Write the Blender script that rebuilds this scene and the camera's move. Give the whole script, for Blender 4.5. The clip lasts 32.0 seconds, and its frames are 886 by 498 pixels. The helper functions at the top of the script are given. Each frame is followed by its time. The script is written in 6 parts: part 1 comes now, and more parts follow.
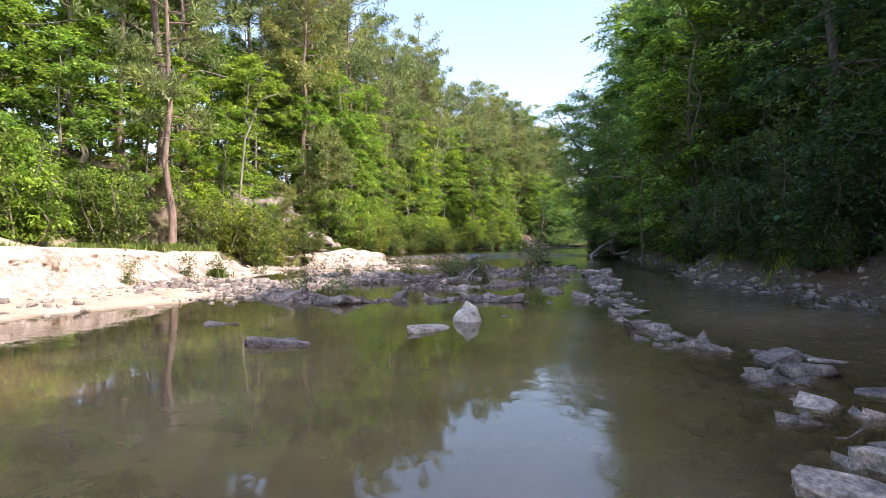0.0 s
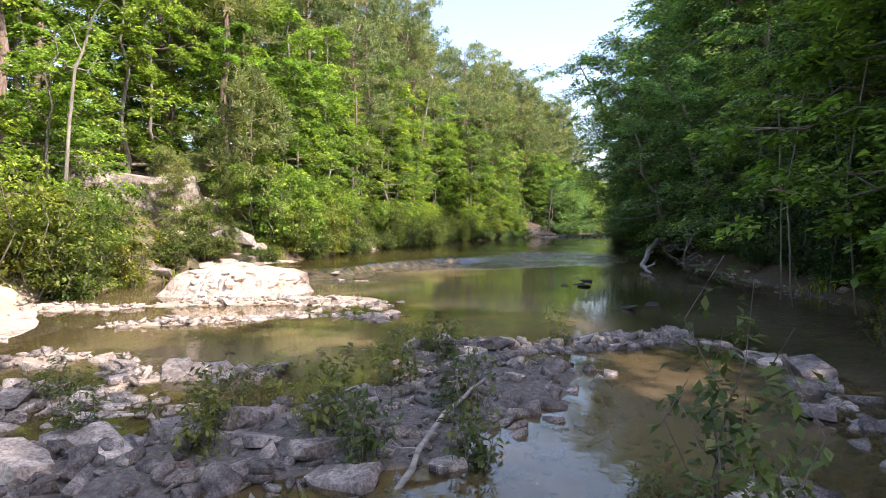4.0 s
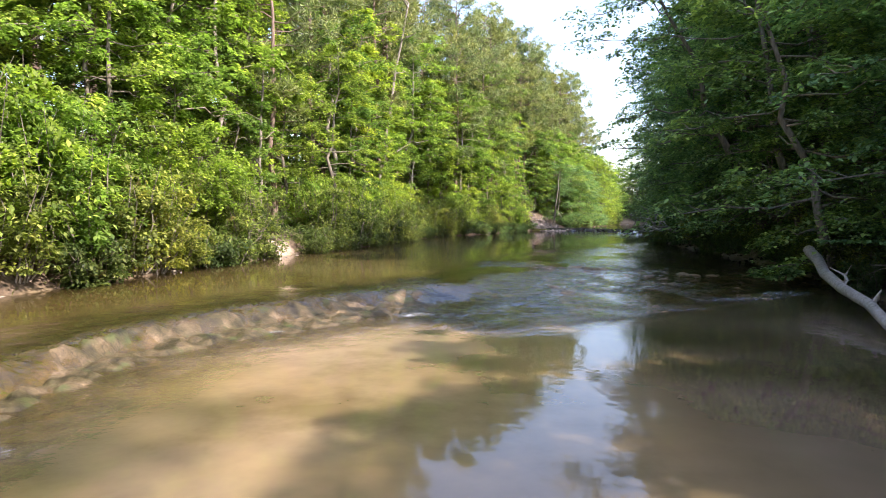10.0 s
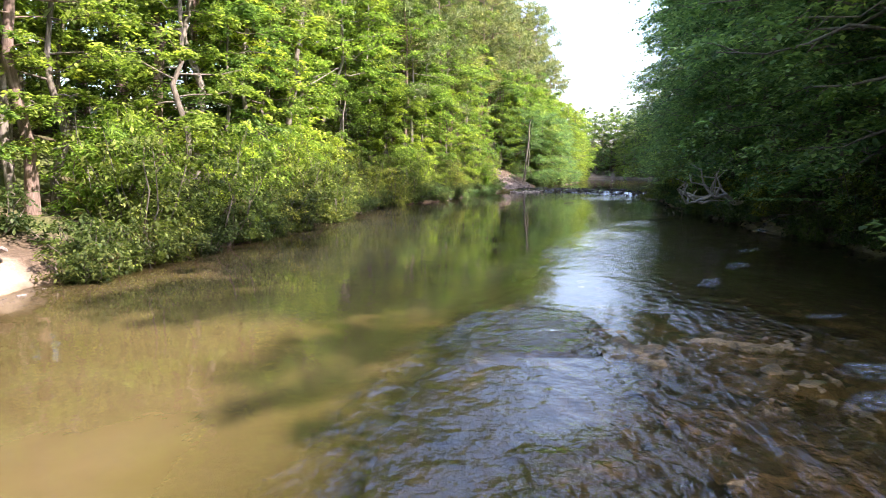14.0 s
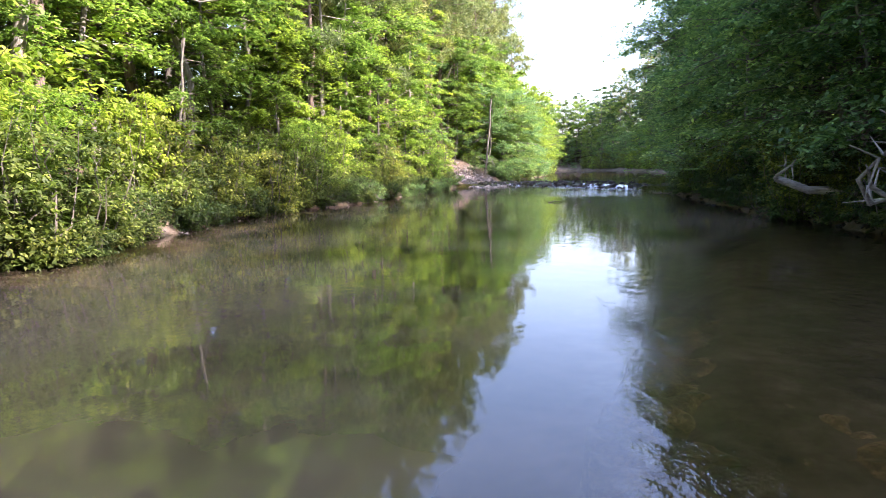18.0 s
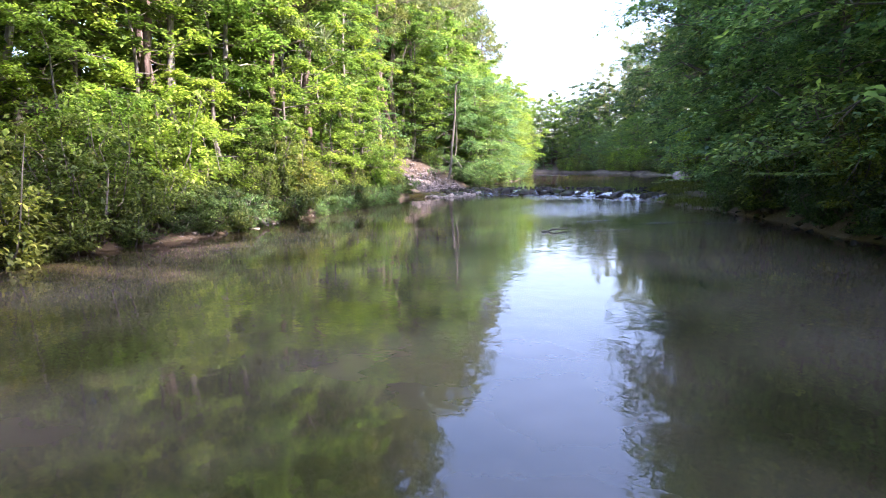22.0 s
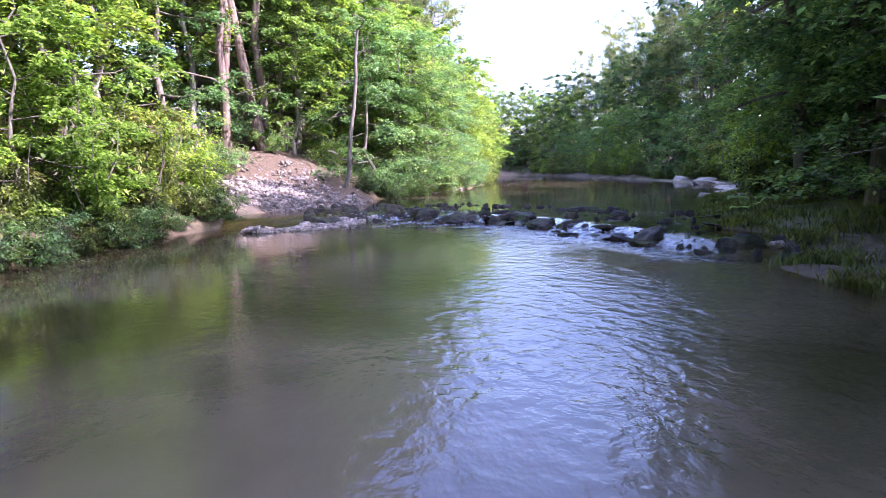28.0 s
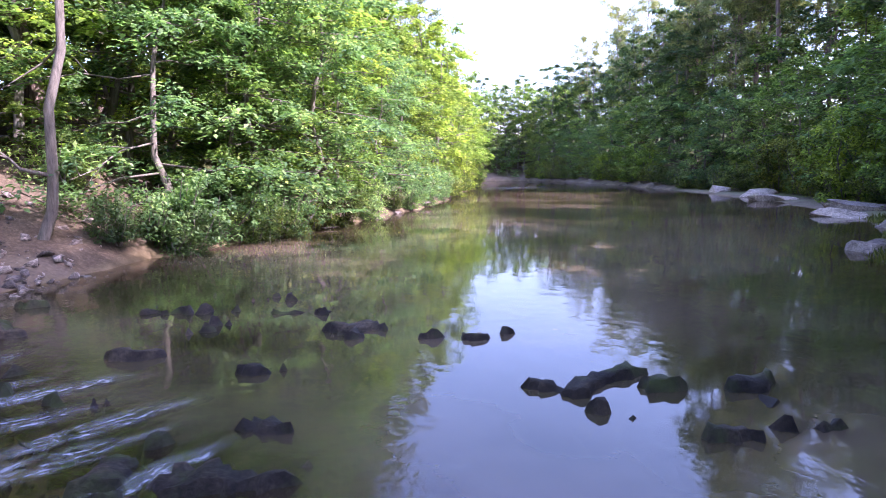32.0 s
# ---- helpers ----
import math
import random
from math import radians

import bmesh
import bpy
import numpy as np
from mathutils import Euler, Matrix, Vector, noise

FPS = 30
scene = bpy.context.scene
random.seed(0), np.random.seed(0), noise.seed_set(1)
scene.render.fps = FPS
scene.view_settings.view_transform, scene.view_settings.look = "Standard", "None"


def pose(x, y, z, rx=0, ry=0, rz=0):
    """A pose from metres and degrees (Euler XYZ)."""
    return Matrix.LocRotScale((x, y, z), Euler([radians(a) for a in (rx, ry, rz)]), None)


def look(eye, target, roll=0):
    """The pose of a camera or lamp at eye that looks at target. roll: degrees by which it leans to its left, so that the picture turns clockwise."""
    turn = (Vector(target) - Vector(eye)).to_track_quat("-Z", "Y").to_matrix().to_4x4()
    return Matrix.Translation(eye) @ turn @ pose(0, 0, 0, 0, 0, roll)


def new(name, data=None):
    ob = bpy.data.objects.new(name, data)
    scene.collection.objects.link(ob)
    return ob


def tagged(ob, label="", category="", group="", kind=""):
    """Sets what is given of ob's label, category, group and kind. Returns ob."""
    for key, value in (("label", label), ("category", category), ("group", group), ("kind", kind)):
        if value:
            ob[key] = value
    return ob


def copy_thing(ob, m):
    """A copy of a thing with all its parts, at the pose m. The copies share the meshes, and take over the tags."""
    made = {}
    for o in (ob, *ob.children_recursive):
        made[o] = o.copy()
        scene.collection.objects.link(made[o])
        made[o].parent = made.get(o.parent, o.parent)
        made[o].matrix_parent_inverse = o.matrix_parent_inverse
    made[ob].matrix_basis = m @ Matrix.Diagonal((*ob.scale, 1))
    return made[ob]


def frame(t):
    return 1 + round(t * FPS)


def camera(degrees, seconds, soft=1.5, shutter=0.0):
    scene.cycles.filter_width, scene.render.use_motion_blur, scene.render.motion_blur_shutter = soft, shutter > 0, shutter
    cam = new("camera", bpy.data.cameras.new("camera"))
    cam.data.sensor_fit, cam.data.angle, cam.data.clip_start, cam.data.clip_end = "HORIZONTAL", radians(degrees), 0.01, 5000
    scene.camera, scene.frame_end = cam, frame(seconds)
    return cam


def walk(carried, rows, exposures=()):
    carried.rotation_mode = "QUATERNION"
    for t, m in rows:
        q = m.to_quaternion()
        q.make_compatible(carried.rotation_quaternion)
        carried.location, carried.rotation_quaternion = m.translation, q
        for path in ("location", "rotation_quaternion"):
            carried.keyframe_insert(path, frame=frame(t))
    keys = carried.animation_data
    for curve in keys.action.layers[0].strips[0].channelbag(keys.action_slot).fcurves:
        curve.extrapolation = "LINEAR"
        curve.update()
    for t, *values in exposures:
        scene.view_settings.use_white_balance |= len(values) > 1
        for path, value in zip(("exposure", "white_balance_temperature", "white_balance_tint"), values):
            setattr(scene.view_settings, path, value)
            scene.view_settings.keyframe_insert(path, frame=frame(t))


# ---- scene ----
cam = camera(72.0, 32.0, 0.9)
PATH = [
    (0, (2.988, 4.589, 1.187), (2.904, 6.587, 1.169), -0.5),
    (0.5, (2.843, 6.641, 1.28), (2.765, 8.639, 1.249), -0.4),
    (1, (2.798, 8.715, 1.394), (2.718, 10.713, 1.356), -0.4),
    (1.5, (2.77, 10.724, 1.524), (2.694, 12.722, 1.48), -0.3),
    (2, (2.782, 12.801, 1.723), (2.707, 14.799, 1.669), -0.3),
    (2.5, (2.802, 14.653, 1.916), (2.729, 16.651, 1.854), -0.2),
    (3, (2.822, 16.549, 1.983), (2.75, 18.547, 1.918), -0.3),
    (3.5, (3.184, 18.046, 2.039), (3.105, 20.043, 1.969), -0.1),
    (4, (3.416, 19.579, 2.059), (3.335, 21.576, 1.987), -0.1),
    (4.5, (3.528, 21.027, 2.054), (3.448, 23.024, 1.982), -0.1),
    (6.5, (3.565, 27.946, 2.229), (3.495, 29.944, 2.158), 0.4),
    (7, (3.63, 29.408, 2.283), (3.561, 31.405, 2.211), 0.5),
    (7.5, (3.745, 31.007, 2.319), (3.674, 33.005, 2.246), 0.4),
    (8, (3.839, 32.475, 2.343), (3.769, 34.473, 2.264), 0.4),
    (8.5, (3.886, 33.864, 2.301), (3.818, 35.861, 2.215), 0.5),
    (9, (3.972, 35.169, 2.282), (3.905, 37.165, 2.187), 0.5),
    (9.5, (3.959, 36.607, 2.191), (3.896, 38.603, 2.089), 0.7),
    (10, (3.93, 38.179, 2.154), (3.872, 40.176, 2.046), 0.8),
    (10.5, (3.866, 39.992, 2.164), (3.81, 41.987, 2.038), 0.8),
    (11, (3.805, 41.69, 2.209), (3.749, 43.684, 2.062), 0.9),
    (11.5, (3.711, 43.521, 2.31), (3.663, 45.513, 2.142), 1.0),
    (12, (3.632, 45.338, 2.423), (3.589, 47.328, 2.232), 0.9),
    (12.5, (3.603, 47.161, 2.565), (3.585, 49.149, 2.346), 0.8),
    (13, (3.615, 49.092, 2.725), (3.655, 51.077, 2.481), 0.7),
    (13.5, (3.786, 51.095, 2.723), (3.863, 53.077, 2.47), 0.5),
    (14, (4.051, 53.146, 2.693), (4.143, 55.128, 2.437), 0.3),
    (14.5, (4.275, 55.132, 2.677), (4.379, 57.112, 2.412), 0.5),
    (16.5, (5.568, 62.477, 2.205), (5.672, 64.457, 1.939), -0.7),
    (17, (5.862, 64.673, 2.196), (5.993, 66.651, 1.932), -0.8),
    (17.5, (6.18, 66.571, 2.148), (6.36, 68.546, 1.882), -0.7),
    (18, (6.538, 68.302, 2.142), (6.755, 70.272, 1.875), -0.8),
    (18.5, (6.87, 70.107, 2.242), (7.105, 72.075, 1.974), -0.7),
    (19, (7.255, 71.804, 2.293), (7.5, 73.77, 2.024), -0.6),
    (19.5, (7.645, 73.366, 2.33), (7.895, 75.332, 2.061), -0.6),
    (20, (7.994, 74.997, 2.335), (8.247, 76.963, 2.068), -0.6),
    (20.5, (8.357, 76.51, 2.312), (8.616, 78.475, 2.044), -0.5),
    (21, (8.728, 77.982, 2.246), (9.003, 79.945, 1.98), -0.6),
    (21.5, (9.117, 79.373, 2.248), (9.403, 81.334, 1.983), -0.7),
    (22, (9.504, 80.686, 2.174), (9.808, 82.646, 1.912), -0.9),
    (22.5, (9.859, 82.102, 2.192), (10.184, 84.058, 1.93), -0.8),
    (23, (10.228, 83.498, 2.239), (10.569, 85.451, 1.976), -0.7),
    (23.5, (10.614, 84.866, 2.229), (10.973, 86.815, 1.966), -0.8),
    (24, (11.054, 86.199, 2.171), (11.422, 88.147, 1.909), -0.8),
    (24.5, (11.499, 87.638, 2.062), (11.87, 89.585, 1.801), -0.8),
    (25, (11.968, 89.109, 1.955), (12.341, 91.057, 1.696), -0.8),
    (25.5, (12.407, 90.768, 1.959), (12.795, 92.712, 1.699), -0.7),
    (27.5, (15.718, 97.815, 2.07), (16.108, 99.76, 1.812), -0.3),
    (28, (16.594, 99.748, 2.192), (16.982, 101.693, 1.932), -0.3),
    (28.5, (17.412, 101.671, 2.289), (17.798, 103.616, 2.027), -0.3),
    (29, (18.147, 103.716, 2.366), (18.532, 105.662, 2.105), -0.3),
    (29.5, (18.97, 105.726, 2.566), (19.354, 107.671, 2.306), -0.3),
    (30, (19.956, 107.653, 2.68), (20.339, 109.599, 2.42), -0.4),
    (30.5, (20.814, 109.732, 2.736), (21.197, 111.678, 2.478), -0.3),
    (31, (21.713, 111.893, 2.724), (22.095, 113.839, 2.469), -0.3),
    (31.5, (22.676, 114.149, 2.69), (23.059, 116.096, 2.436), -0.4),
    (32, (23.647, 116.479, 2.67), (24.031, 118.425, 2.415), -0.3),
]
walk(cam, [(t, look(eye, target, roll)) for t, eye, target, roll in PATH],
     [(0, 1.55, 6450, 20), (4, 1.68, 6450, 20), (7, 1.53, 6450, 24), (8, 1.79, 6450, 25), (9, 1.9, 6450, 24), (12, 2.18, 6500, 23), (16, 2.45, 6300, 29), (20, 2.65, 6050, 32), (24, 2.58, 5800, 36), (26, 2.57, 5650, 40), (29, 2.55, 5450, 46), (32, 2.48, 5600, 47)])

# ---- world, sun ----
SUN_AZ, SUN_EL = radians(119), radians(48)
world = bpy.data.worlds.new("sky_world")
scene.world = world
world.use_nodes = True
wn = world.node_tree.nodes
sky = wn.new("ShaderNodeTexSky")
sky.sky_type, sky.sun_disc = "NISHITA", False
sky.sun_elevation, sky.sun_rotation = SUN_EL, SUN_AZ
sky.air_density, sky.dust_density, sky.ozone_density = 1.2, 2.2, 1.6
world.node_tree.links.new(sky.outputs[0], wn["Background"].inputs[0])
wn["Background"].inputs[1].default_value = 0.15
sun = new("sun", bpy.data.lights.new("sun", "SUN"))
sun.data.energy, sun.data.angle, sun.data.color = 2.9, radians(0.6), (1.0, 0.93, 0.80)
SUN_DIR = Vector((math.cos(SUN_EL) * math.sin(SUN_AZ), math.cos(SUN_EL) * math.cos(SUN_AZ), math.sin(SUN_EL)))
sun.matrix_world = look(SUN_DIR * 60, (0, 0, 0))

# ---- materials ----
def nodes_of(name):
    m = bpy.data.materials.new(name)
    m.use_nodes = True
    nt = m.node_tree
    b = nt.nodes["Principled BSDF"]
    return m, nt, b


def nd(nt, kind, **kw):
    n = nt.nodes.new(kind)
    for k, v in kw.items():
        if k == "scale":
            n.inputs["Scale"].default_value = v
        elif k == "detail":
            n.inputs["Detail"].default_value = v
        elif k == "rough":
            n.inputs["Roughness"].default_value = v
    return n


def ramp(nt, fac, stops):
    r = nt.nodes.new("ShaderNodeValToRGB")
    els = r.color_ramp.elements
    while len(els) < len(stops):
        els.new(0.5)
    for e, (p, c) in zip(els, stops):
        e.position, e.color = p, (*c, 1)
    nt.links.new(fac, r.inputs[0])
    return r.outputs[0]


def mixc(nt, fac, a, b, mode="MIX"):
    n = nt.nodes.new("ShaderNodeMix")
    n.data_type, n.blend_type = "RGBA", mode
    for sock, v in ((n.inputs[0], fac), (n.inputs[6], a), (n.inputs[7], b)):
        if isinstance(v, (int, float)):
            sock.default_value = v
        elif isinstance(v, tuple):
            sock.default_value = (*v, 1)
        else:
            nt.links.new(v, sock)
    return n.outputs[2]


def coords(nt):
    return nt.nodes.new("ShaderNodeTexCoord").outputs["Object"]


def noise_out(nt, scale, detail=5, vec=None, rough=0.55):
    n = nd(nt, "ShaderNodeTexNoise", scale=scale, detail=detail, rough=rough)
    if vec is not None:
        nt.links.new(vec, n.inputs["Vector"])
    return n.outputs[0]


def world_pos(nt):
    return nt.nodes.new("ShaderNodeNewGeometry").outputs["Position"]


def bump(nt, b, height, strength, dist=0.02):
    n = nt.nodes.new("ShaderNodeBump")
    n.inputs["Strength"].default_value, n.inputs["Distance"].default_value = strength, dist
    nt.links.new(height, n.inputs["Height"])
    nt.links.new(n.outputs[0], b.inputs["Normal"])
    return n


def stone_material(name, stops, rough=0.85, grain=9.0, moss=0.0, jitter=True):
    m, nt, b = nodes_of(name)
    p = world_pos(nt)
    big = noise_out(nt, grain * 0.25, 6, p)
    fine = noise_out(nt, grain * 3.5, 8, p, 0.7)
    col = ramp(nt, big, stops)
    col = mixc(nt, 0.75, col, ramp(nt, fine, [(0.34, (0.15, 0.15, 0.15)), (0.64, (0.88, 0.88, 0.88))]), "OVERLAY")
    mid = noise_out(nt, grain * 0.9, 6, p, 0.65)
    col = mixc(nt, 0.7, col, ramp(nt, mid, [(0.36, (0.42, 0.4, 0.38)), (0.5, (0.95, 0.94, 0.92)), (0.66, (1.2, 1.18, 1.14))]), "MULTIPLY")
    if jitter:
        o = nt.nodes.new("ShaderNodeObjectInfo")
        col = mixc(nt, 0.8, col, ramp(nt, o.outputs["Random"], [(0, (0.38, 0.36, 0.37)), (0.45, (0.8, 0.77, 0.8)), (1, (1.4, 1.32, 1.2))]), "MULTIPLY")
    else:
        g = nt.nodes.new("ShaderNodeNewGeometry")
        col = mixc(nt, 0.75, col, ramp(nt, g.outputs["Random Per Island"], [(0, (0.45, 0.43, 0.43)), (0.5, (0.9, 0.88, 0.88)), (1, (1.35, 1.28, 1.18))]), "MULTIPLY")
    if moss:
        col = mixc(nt, ramp(nt, noise_out(nt, 2.2, 6, p), [(0.62 - moss, (0, 0, 0)), (0.72, (1, 1, 1))]), col, (0.06, 0.08, 0.02))
    nt.links.new(col, b.inputs["Base Color"])
    b.inputs["Roughness"].default_value = rough
    b.inputs["Specular IOR Level"].default_value = 0.3
    both = mixc(nt, 0.55, fine, mid)
    bump(nt, b, both, 0.9, 0.04)
    return m


ROCK = stone_material("bar_rock", [(0.3, (0.11, 0.094, 0.088)), (0.5, (0.31, 0.272, 0.25)), (0.7, (0.6, 0.535, 0.485))])
PALE = stone_material("pale_rock", [(0.3, (0.26, 0.22, 0.19)), (0.55, (0.42, 0.365, 0.32)), (0.75, (0.58, 0.52, 0.46))])
CLIFF = stone_material("cliff_rock", [(0.3, (0.085, 0.07, 0.06)), (0.5, (0.2, 0.17, 0.15)), (0.7, (0.4, 0.345, 0.3))], grain=5.0, moss=0.06, jitter=False)
WET = stone_material("wet_rock", [(0.3, (0.009, 0.008, 0.007)), (0.5, (0.026, 0.021, 0.016)), (0.72, (0.095, 0.075, 0.052))], rough=0.7, moss=0.12)
CLAY = stone_material("white_clay", [(0.3, (0.25, 0.19, 0.15)), (0.46, (0.43, 0.355, 0.3)), (0.65, (0.58, 0.51, 0.445))], rough=0.95, grain=6.0, jitter=False)
LEDGE = stone_material("ledge_rock", [(0.3, (0.02, 0.016, 0.01)), (0.45, (0.06, 0.05, 0.022)), (0.6, (0.125, 0.094, 0.052)), (0.75, (0.24, 0.18, 0.12))], rough=0.45, grain=10, moss=0.07, jitter=False)
OCHRE = stone_material("ochre_rock", [(0.3, (0.05, 0.036, 0.016)), (0.45, (0.16, 0.11, 0.042)), (0.6, (0.3, 0.2, 0.09)), (0.75, (0.42, 0.31, 0.18))], rough=0.5, grain=9, moss=0.05, jitter=False)
PALE_GRAVEL = stone_material("pale_gravel", [(0.3, (0.24, 0.205, 0.175)), (0.55, (0.42, 0.365, 0.32)), (0.75, (0.6, 0.54, 0.48))], grain=14, jitter=False)
ALGAE = stone_material("algae_rock", [(0.3, (0.01, 0.011, 0.008)), (0.45, (0.03, 0.03, 0.014)), (0.6, (0.065, 0.055, 0.026)), (0.75, (0.13, 0.1, 0.06))], rough=0.45, grain=12, moss=0.1, jitter=False)
BLEACHED = stone_material("bleached_rock", [(0.3, (0.5, 0.44, 0.38)), (0.55, (0.66, 0.6, 0.54)), (0.75, (0.76, 0.71, 0.66))], jitter=False)
GRAVEL = stone_material("gravel", [(0.3, (0.12, 0.103, 0.095)), (0.5, (0.27, 0.235, 0.216)), (0.7, (0.46, 0.4, 0.36))], grain=14, jitter=False)


def leaf_material(name, dark, mid, light, trans=0.45, dry=0.0):
    m, nt, b = nodes_of(name)
    o, g = nt.nodes.new("ShaderNodeObjectInfo"), nt.nodes.new("ShaderNodeNewGeometry")
    col = ramp(nt, g.outputs["Random Per Island"], [(0.0, dark), (0.55, mid), (1.0, light)])
    patch = noise_out(nt, 0.55, 3, g.outputs["Position"])
    col = mixc(nt, 0.85, col, ramp(nt, patch, [(0.3, (0.6, 0.68, 0.62)), (0.5, (0.95, 1.0, 0.9)), (0.72, (1.3, 1.22, 0.9))]), "MULTIPLY")
    clump = noise_out(nt, 1.5, 2, g.outputs["Position"])
    col = mixc(nt, 0.9, col, ramp(nt, clump, [(0.34, (0.55, 0.6, 0.62)), (0.5, (1.0, 1.0, 1.0)), (0.66, (1.4, 1.35, 1.15))]), "MULTIPLY")
    col = mixc(nt, 0.7, col, ramp(nt, o.outputs["Random"], [(0, (0.6, 0.75, 0.75)), (0.5, (0.95, 1.0, 0.9)), (1, (1.35, 1.15, 0.75))]), "MULTIPLY")
    if dry:
        col = mixc(nt, ramp(nt, noise_out(nt, 1.3, 4, g.outputs["Position"]), [(0.66 - dry, (0, 0, 0)), (0.78, (1, 1, 1))]), col, (0.16, 0.085, 0.035))
    nt.links.new(col, b.inputs["Base Color"])
    b.inputs["Roughness"].default_value = 0.5
    b.inputs["Specular IOR Level"].default_value = 0.25
    t = nt.nodes.new("ShaderNodeBsdfTranslucent")
    nt.links.new(mixc(nt, 1.0, col, (1.25, 1.45, 0.8), "MULTIPLY"), t.inputs[0])
    mx = nt.nodes.new("ShaderNodeMixShader")
    mx.inputs[0].default_value = trans
    nt.links.new(b.outputs[0], mx.inputs[1])
    nt.links.new(t.outputs[0], mx.inputs[2])
    nt.links.new(mx.outputs[0], nt.nodes["Material Output"].inputs[0])
    return m


LEAF = leaf_material("hardwood_leaf", (0.075, 0.12, 0.036), (0.185, 0.26, 0.07), (0.36, 0.44, 0.135), 0.46)
LEAF_LIGHT = leaf_material("maple_leaf", (0.105, 0.155, 0.036), (0.23, 0.31, 0.066), (0.41, 0.49, 0.125), 0.5)
# near-black green: the bank's shade is put into this leaf colour
LEAF_SHADE_DARK = leaf_material("shade_darkened_leaf", (0.04, 0.07, 0.038), (0.08, 0.128, 0.06), (0.145, 0.205, 0.09), 0.4)
# leaf colour raised and cooled to stand in for skylight in the shade
LEAF_LIFTED_SHADE = leaf_material("lifted_shade_leaf", (0.09, 0.155, 0.08), (0.2, 0.3, 0.14), (0.36, 0.45, 0.21), 0.45)
# darker leaf colour that holds the shade along the waterline
LEAF_RIM_SHADED = leaf_material("shaded_waterline_leaf", (0.04, 0.064, 0.025), (0.085, 0.115, 0.04), (0.165, 0.19, 0.07), 0.4, dry=0.05)
LEAF_BUSH = leaf_material("bush_leaf", (0.07, 0.09, 0.028), (0.17, 0.195, 0.055), (0.33, 0.345, 0.11), 0.45, dry=0.07)
NEEDLE = leaf_material("pine_needle", (0.1, 0.118, 0.05), (0.21, 0.235, 0.11), (0.36, 0.38, 0.19), 0.3, dry=0.02)
GRASS = leaf_material("grass_blade", (0.12, 0.15, 0.035), (0.22, 0.26, 0.065), (0.35, 0.37, 0.12), 0.4)
DRYGRASS = leaf_material("weed_leaf", (0.08, 0.1, 0.03), (0.13, 0.15, 0.048), (0.2, 0.21, 0.08), 0.35, dry=0.1)


def bark_material(name, lo, hi, stretch=(7, 7, 1.2)):
    m, nt, b = nodes_of(name)
    mp = nt.nodes.new("ShaderNodeMapping")
    mp.inputs["Scale"].default_value = stretch
    nt.links.new(coords(nt), mp.inputs[0])
    n = noise_out(nt, 1.6, 7, mp.outputs[0], 0.7)
    big = noise_out(nt, 0.5, 3, coords(nt))
    col = mixc(nt, 0.6, ramp(nt, n, [(0.32, lo), (0.62, hi)]), ramp(nt, big, [(0.35, (0.55, 0.55, 0.5)), (0.65, (1.2, 1.1, 1.05))]), "MULTIPLY")
    nt.links.new(col, b.inputs["Base Color"])
    b.inputs["Roughness"].default_value = 0.9
    bump(nt, b, n, 0.8, 0.04)
    return m


BARK_PINE = bark_material("pine_bark", (0.11, 0.075, 0.06), (0.34, 0.25, 0.21))
BARK = bark_material("hardwood_bark", (0.1, 0.085, 0.07), (0.27, 0.24, 0.2))
# darkened copy of the hardwood bark, with the bank's shade in its colour
BARK_SHADE_DARK = bark_material("shade_darkened_bark", (0.045, 0.038, 0.03), (0.12, 0.105, 0.09))
BARK_PALE = bark_material("pale_bark", (0.16, 0.14, 0.12), (0.4, 0.36, 0.31))
DRIFT = bark_material("driftwood_grey", (0.2, 0.18, 0.16), (0.46, 0.42, 0.38), (2, 9, 9))


